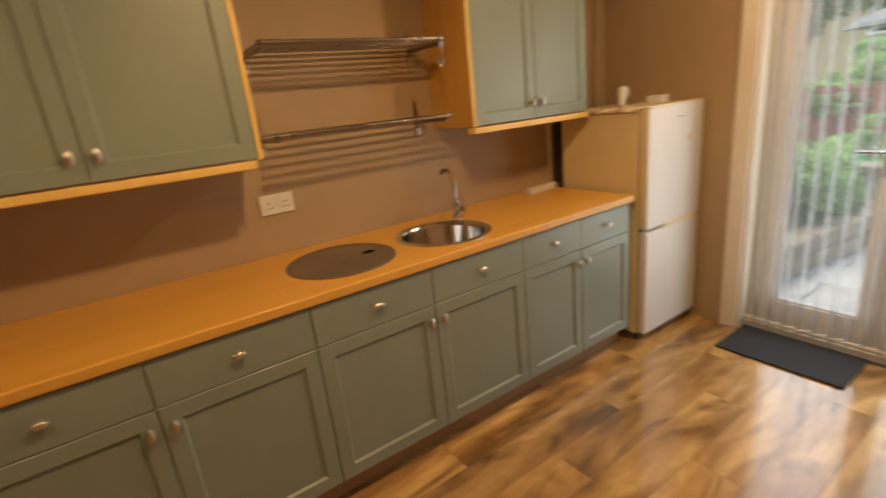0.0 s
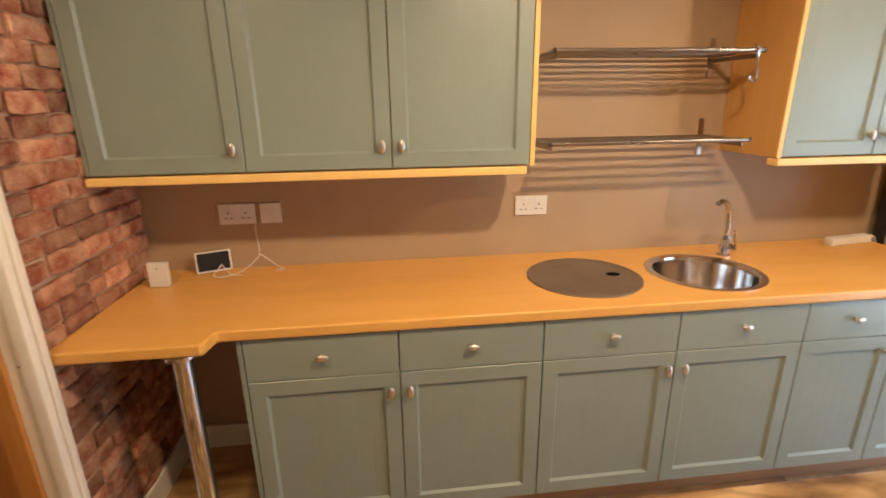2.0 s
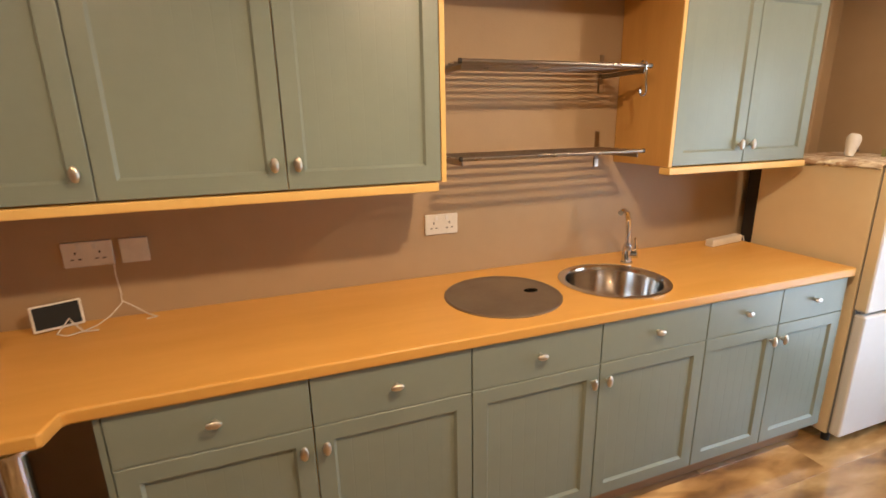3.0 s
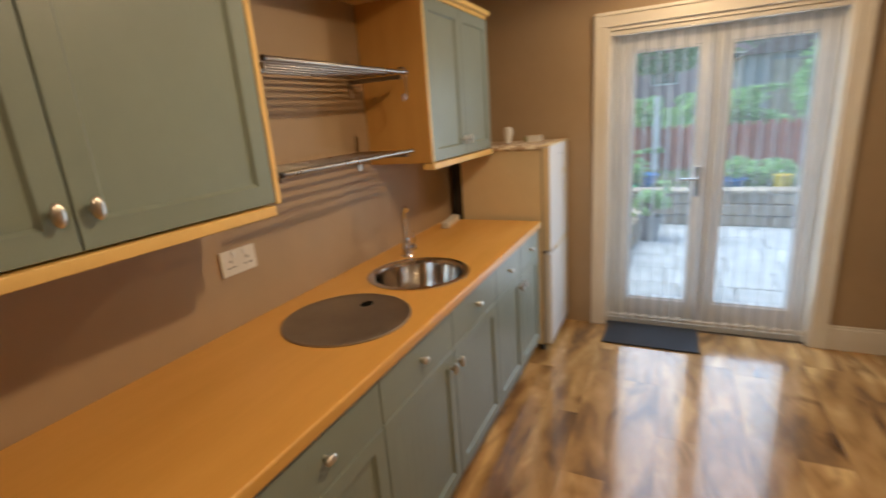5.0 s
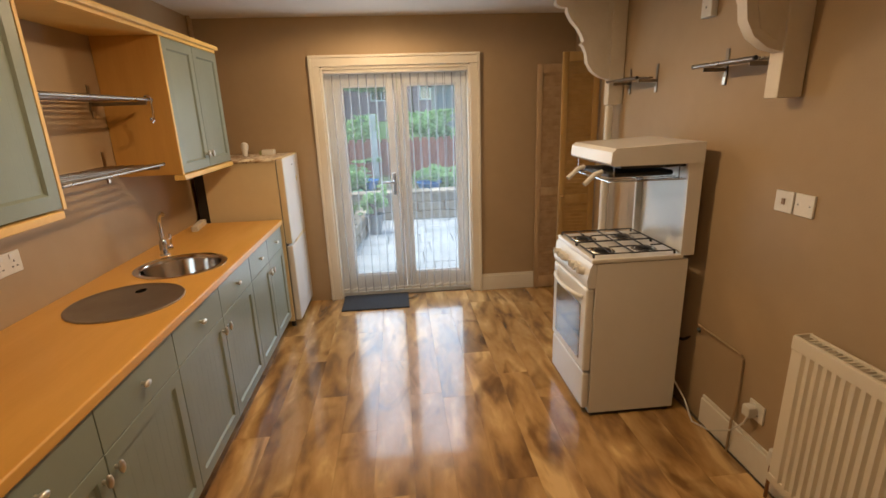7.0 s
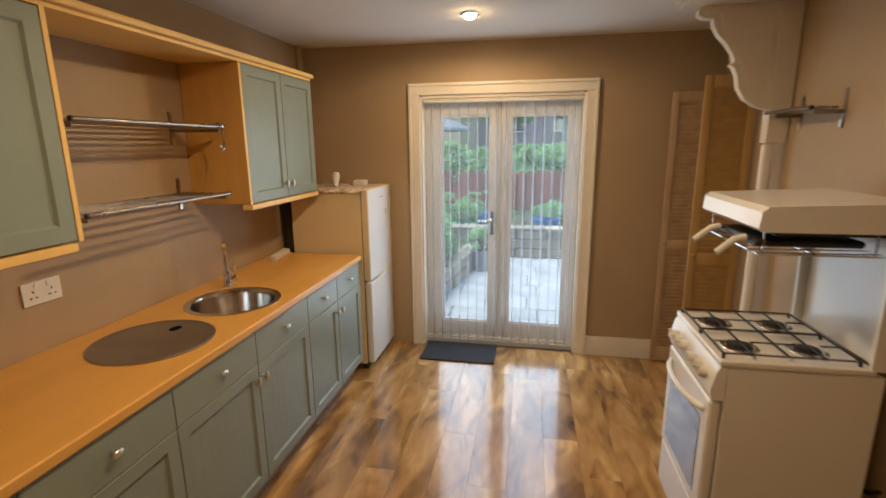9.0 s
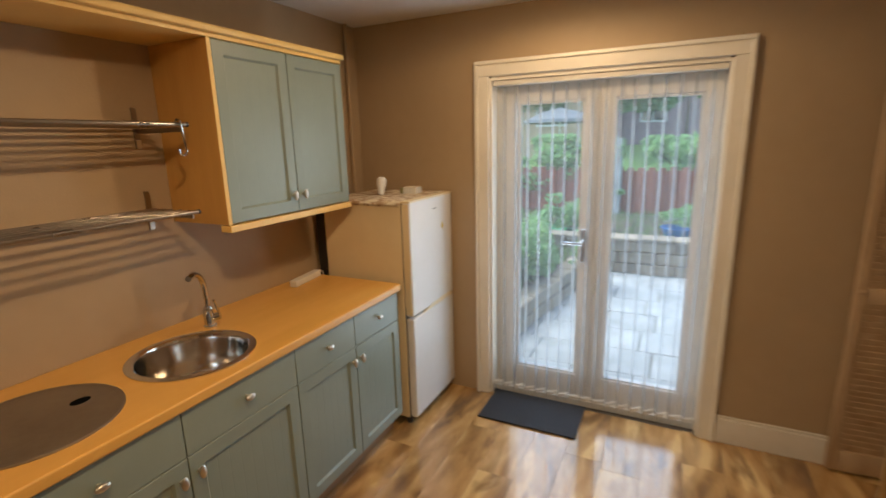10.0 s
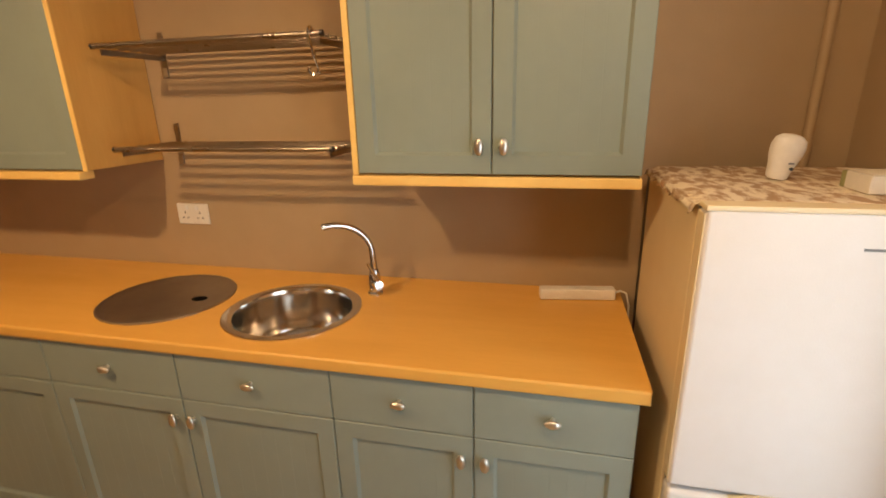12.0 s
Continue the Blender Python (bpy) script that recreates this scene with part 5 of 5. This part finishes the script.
def house(x0, x1, y, z0, eaves, ridge, wall, label):
    h = thing("house", ((x0 + x1) / 2, y, z0), label, "house")
    part("wall", boxes(((x0, y, z0 - 1), (x1, y + 6, eaves))), wall, h)
    rf = part("roof", extrude_poly([(y - 0.35, eaves - 0.05), (y + 3, ridge), (y + 6.35, eaves - 0.05)], 0, x0 - 0.3, x1 + 0.3), TILE, h)
    part("chimney", boxes(((x0 + 0.8, y + 2.6, ridge - 0.5), (x0 + 1.5, y + 3.3, ridge + 0.9))), HOUSEB, rf)
    n = max(1, int((x1 - x0) / 2.4))
    for i in range(n):
        cx = x0 + (i + 0.5) * (x1 - x0) / n
        for zz in (z0 + 0.9, z0 + 3.5):
            if zz + 1.2 < eaves:
                w = part("window", boxes(((cx - 0.6, y - 0.04, zz), (cx - 0.53, y + 0.02, zz + 1.2)), ((cx + 0.53, y - 0.04, zz), (cx + 0.6, y + 0.02, zz + 1.2)), ((cx - 0.53, y - 0.04, zz), (cx + 0.53, y + 0.02, zz + 0.07)), ((cx - 0.53, y - 0.04, zz + 1.13), (cx + 0.53, y + 0.02, zz + 1.2)), ((cx - 0.03, y - 0.04, zz + 0.07), (cx + 0.03, y + 0.02, zz + 1.13))), UPVC, h)
                part("pane", boxes(((cx - 0.53, y - 0.02, zz + 0.07), (cx + 0.53, y - 0.01, zz + 1.13))), DARKGL, w)
    return h


house(-9.5, -1.2, 20, 1.2, 6.5, 9.0, RENDERW, "tan rendered house beyond the gardens")
house(-6, 13, 27, 1.4, 6.9, 9.6, HOUSEB, "red brick house beyond the gardens")
shed = thing("shed", (3.4, 13, 0.9), "blue-grey garden shed behind the fence", "shed")
part("wall", boxes(((2.6, 12.4, 0.3), (4.3, 14, 2.35))), GREYP, shed)
part("roof", extrude_poly([(2.5, 2.34), (3.45, 2.8), (4.4, 2.34)], 1, 12.2, 14.1), TILE, shed)
part("door", boxes(((3.1, 12.36, 0.4), (3.8, 12.395, 2.2), 0.01)), STONE, shed)
um = thing("parasol", (-0.95, 14.0, 0.3), "open dark parasol in a neighbouring garden", "parasol")
part("pole", tube(bmesh.new(), (-0.95, 14.0, 0.3), (-0.95, 14.0, 2.4), 0.025), UPVC, um)
part("canopy", lathe([(0.001, 2.45), (0.5, 2.33), (0.95, 2.13), (0.97, 2.05), (0.94, 2.07), (0.5, 2.29), (0.001, 2.41)], 16, (-0.95, 14.0, 0)), GREYP, um)
tp = thing("tarpaulin", (0.3, 7.6, GZ + 0.4), "crumpled green plastic sheet on the bed", "tarpaulin")
bm = bmesh.new()
g = [[bm.verts.new((-0.25 + i * 0.06, 7.3 + j * 0.06, GZ + 0.42 + 0.14 * max(0, noise.noise((i * 0.35, j * 0.35, 1))) + 0.04 * random.random())) for j in range(11)] for i in range(20)]
for i in range(19):
    for j in range(10):
        bm.faces.new((g[i][j], g[i + 1][j], g[i + 1][j + 1], g[i][j + 1]))
part("sheet", bm, GREENP, tp)
for nm, x, y, w, h, mt, lb in (("storage_tub", 0.95, 7.9, 0.2, 0.18, BLUEP, "blue plastic tub on the bed"), ("storage_tub", 2.05, 7.7, 0.22, 0.13, BLUEP, "wide blue plastic tub on the bed"), ("bucket", 2.65, 7.5, 0.1, 0.2, YELLOWP, "yellow plastic bucket on the bed")):
    t = thing(nm, (x, y, GZ + 0.4), lb, "tub")
    part("shell", lathe([(0.001, 0), (w * 0.8, 0), (w, h), (w + 0.012, h), (w + 0.012, h - 0.015), (w - 0.008, h - 0.01), (w * 0.8 - 0.008, 0.01), (0.001, 0.01)], 18, (x, y, GZ + 0.4)), mt, t)
    part("handle", sweep(bmesh.new(), [(x + w * math.cos(a), y, GZ + 0.4 + h + 0.5 * w * math.sin(a)) for a in [math.pi * k / 8 for k in range(9)]], 0.006, 6), GREYP, t)

pot = thing("planter", (1.12, 6.2, GZ), "grey plastic plant pot standing on the patio", "plant pot")
part("pot", lathe([(0.001, 0), (0.1, 0), (0.13, 0.27), (0.145, 0.27), (0.145, 0.3), (0.12, 0.3), (0.115, 0.27), (0.001, 0.265)], 20, (1.12, 6.2, GZ)), GREYP, pot)
foliage("bush", (1.12, 6.2, 0.42), (0.2, 0.2, 0.2), 900, 0.035, LEAF, "small leafy plant growing in the grey pot", "plant", 12, 0.02)

# ---- pieces: bricks and floor planks ----
rb = random.Random(5)
brick_mes = []
for k in range(7):
    bm = bmesh.new()
    box(bm, (-0.079, -0.016, -0.0305), (0.079, 0.014, 0.0305), 0.008, 1)
    bmesh.ops.subdivide_edges(bm, edges=[e for e in bm.edges if e.calc_length() > 0.06], cuts=2)
    for v in bm.verts:
        v.co += Vector((rb.uniform(-0.005, 0.005), rb.uniform(-0.005, 0.005), rb.uniform(-0.0045, 0.0045)))
    brick_mes.append(mesh_of("brick", bm, BRICK))
half = []
for k in range(3):
    bm = bmesh.new()
    box(bm, (-0.038, -0.016, -0.0305), (0.038, 0.014, 0.0305), 0.008, 1)
    for v in bm.verts:
        v.co += Vector((rb.uniform(-0.003, 0.003), rb.uniform(-0.003, 0.003), rb.uniform(-0.003, 0.003)))
    half.append(mesh_of("brick", bm, BRICK))
row = 0
z = 0.04
while z < CEIL - 0.02:
    x = 0.01
    first = row % 2
    while x < 0.72:
        w = 0.076 if first or x + 0.16 > 0.725 or rb.random() < 0.12 else 0.158
        first = 0
        if x + w > 0.728:
            break
        b = new("brick", rb.choice(half if w < 0.1 else brick_mes))
        b.parent = brick_wall
        b.matrix_basis = Matrix.Translation((x + w / 2, YB - 0.012 + rb.uniform(-0.007, 0.008), z + rb.uniform(-0.003, 0.003))) @ Euler((rb.uniform(-0.06, 0.06), rb.uniform(-0.02, 0.02), rb.uniform(-0.035, 0.035))).to_matrix().to_4x4()
        x += w + 0.008
    z += 0.0675
    row += 1

floor_ob = bpy.data.objects["floor"]
rp = random.Random(9)
PW = 0.19
ncol = int((XR + 0.0) / PW) + 1
for c in range(ncol):
    x0 = c * PW
    x1 = min(XR - 0.002, x0 + PW)
    if x1 - x0 < 0.03:
        continue
    y = -2.58 - rp.uniform(0, 0.9)
    while y < YD + 0.02:
        L = 1.21
        a, b = max(y, -2.57), min(y + L, YD + 0.02)
        if b - a > 0.02:
            bm = bmesh.new()
            cx, cy = (x0 + x1) / 2, (a + b) / 2
            box(bm, (x0 - cx + 0.0003, a - cy + 0.0003, -0.012), (x1 - cx - 0.0003, b - cy - 0.0003, 0.0), 0.0004, 1)
            p = new("plank", mesh_of("plank", bm, FLOORM, False))
            p.parent = floor_ob
            p.matrix_basis = Matrix.Translation((cx, cy, 0))
        y += L
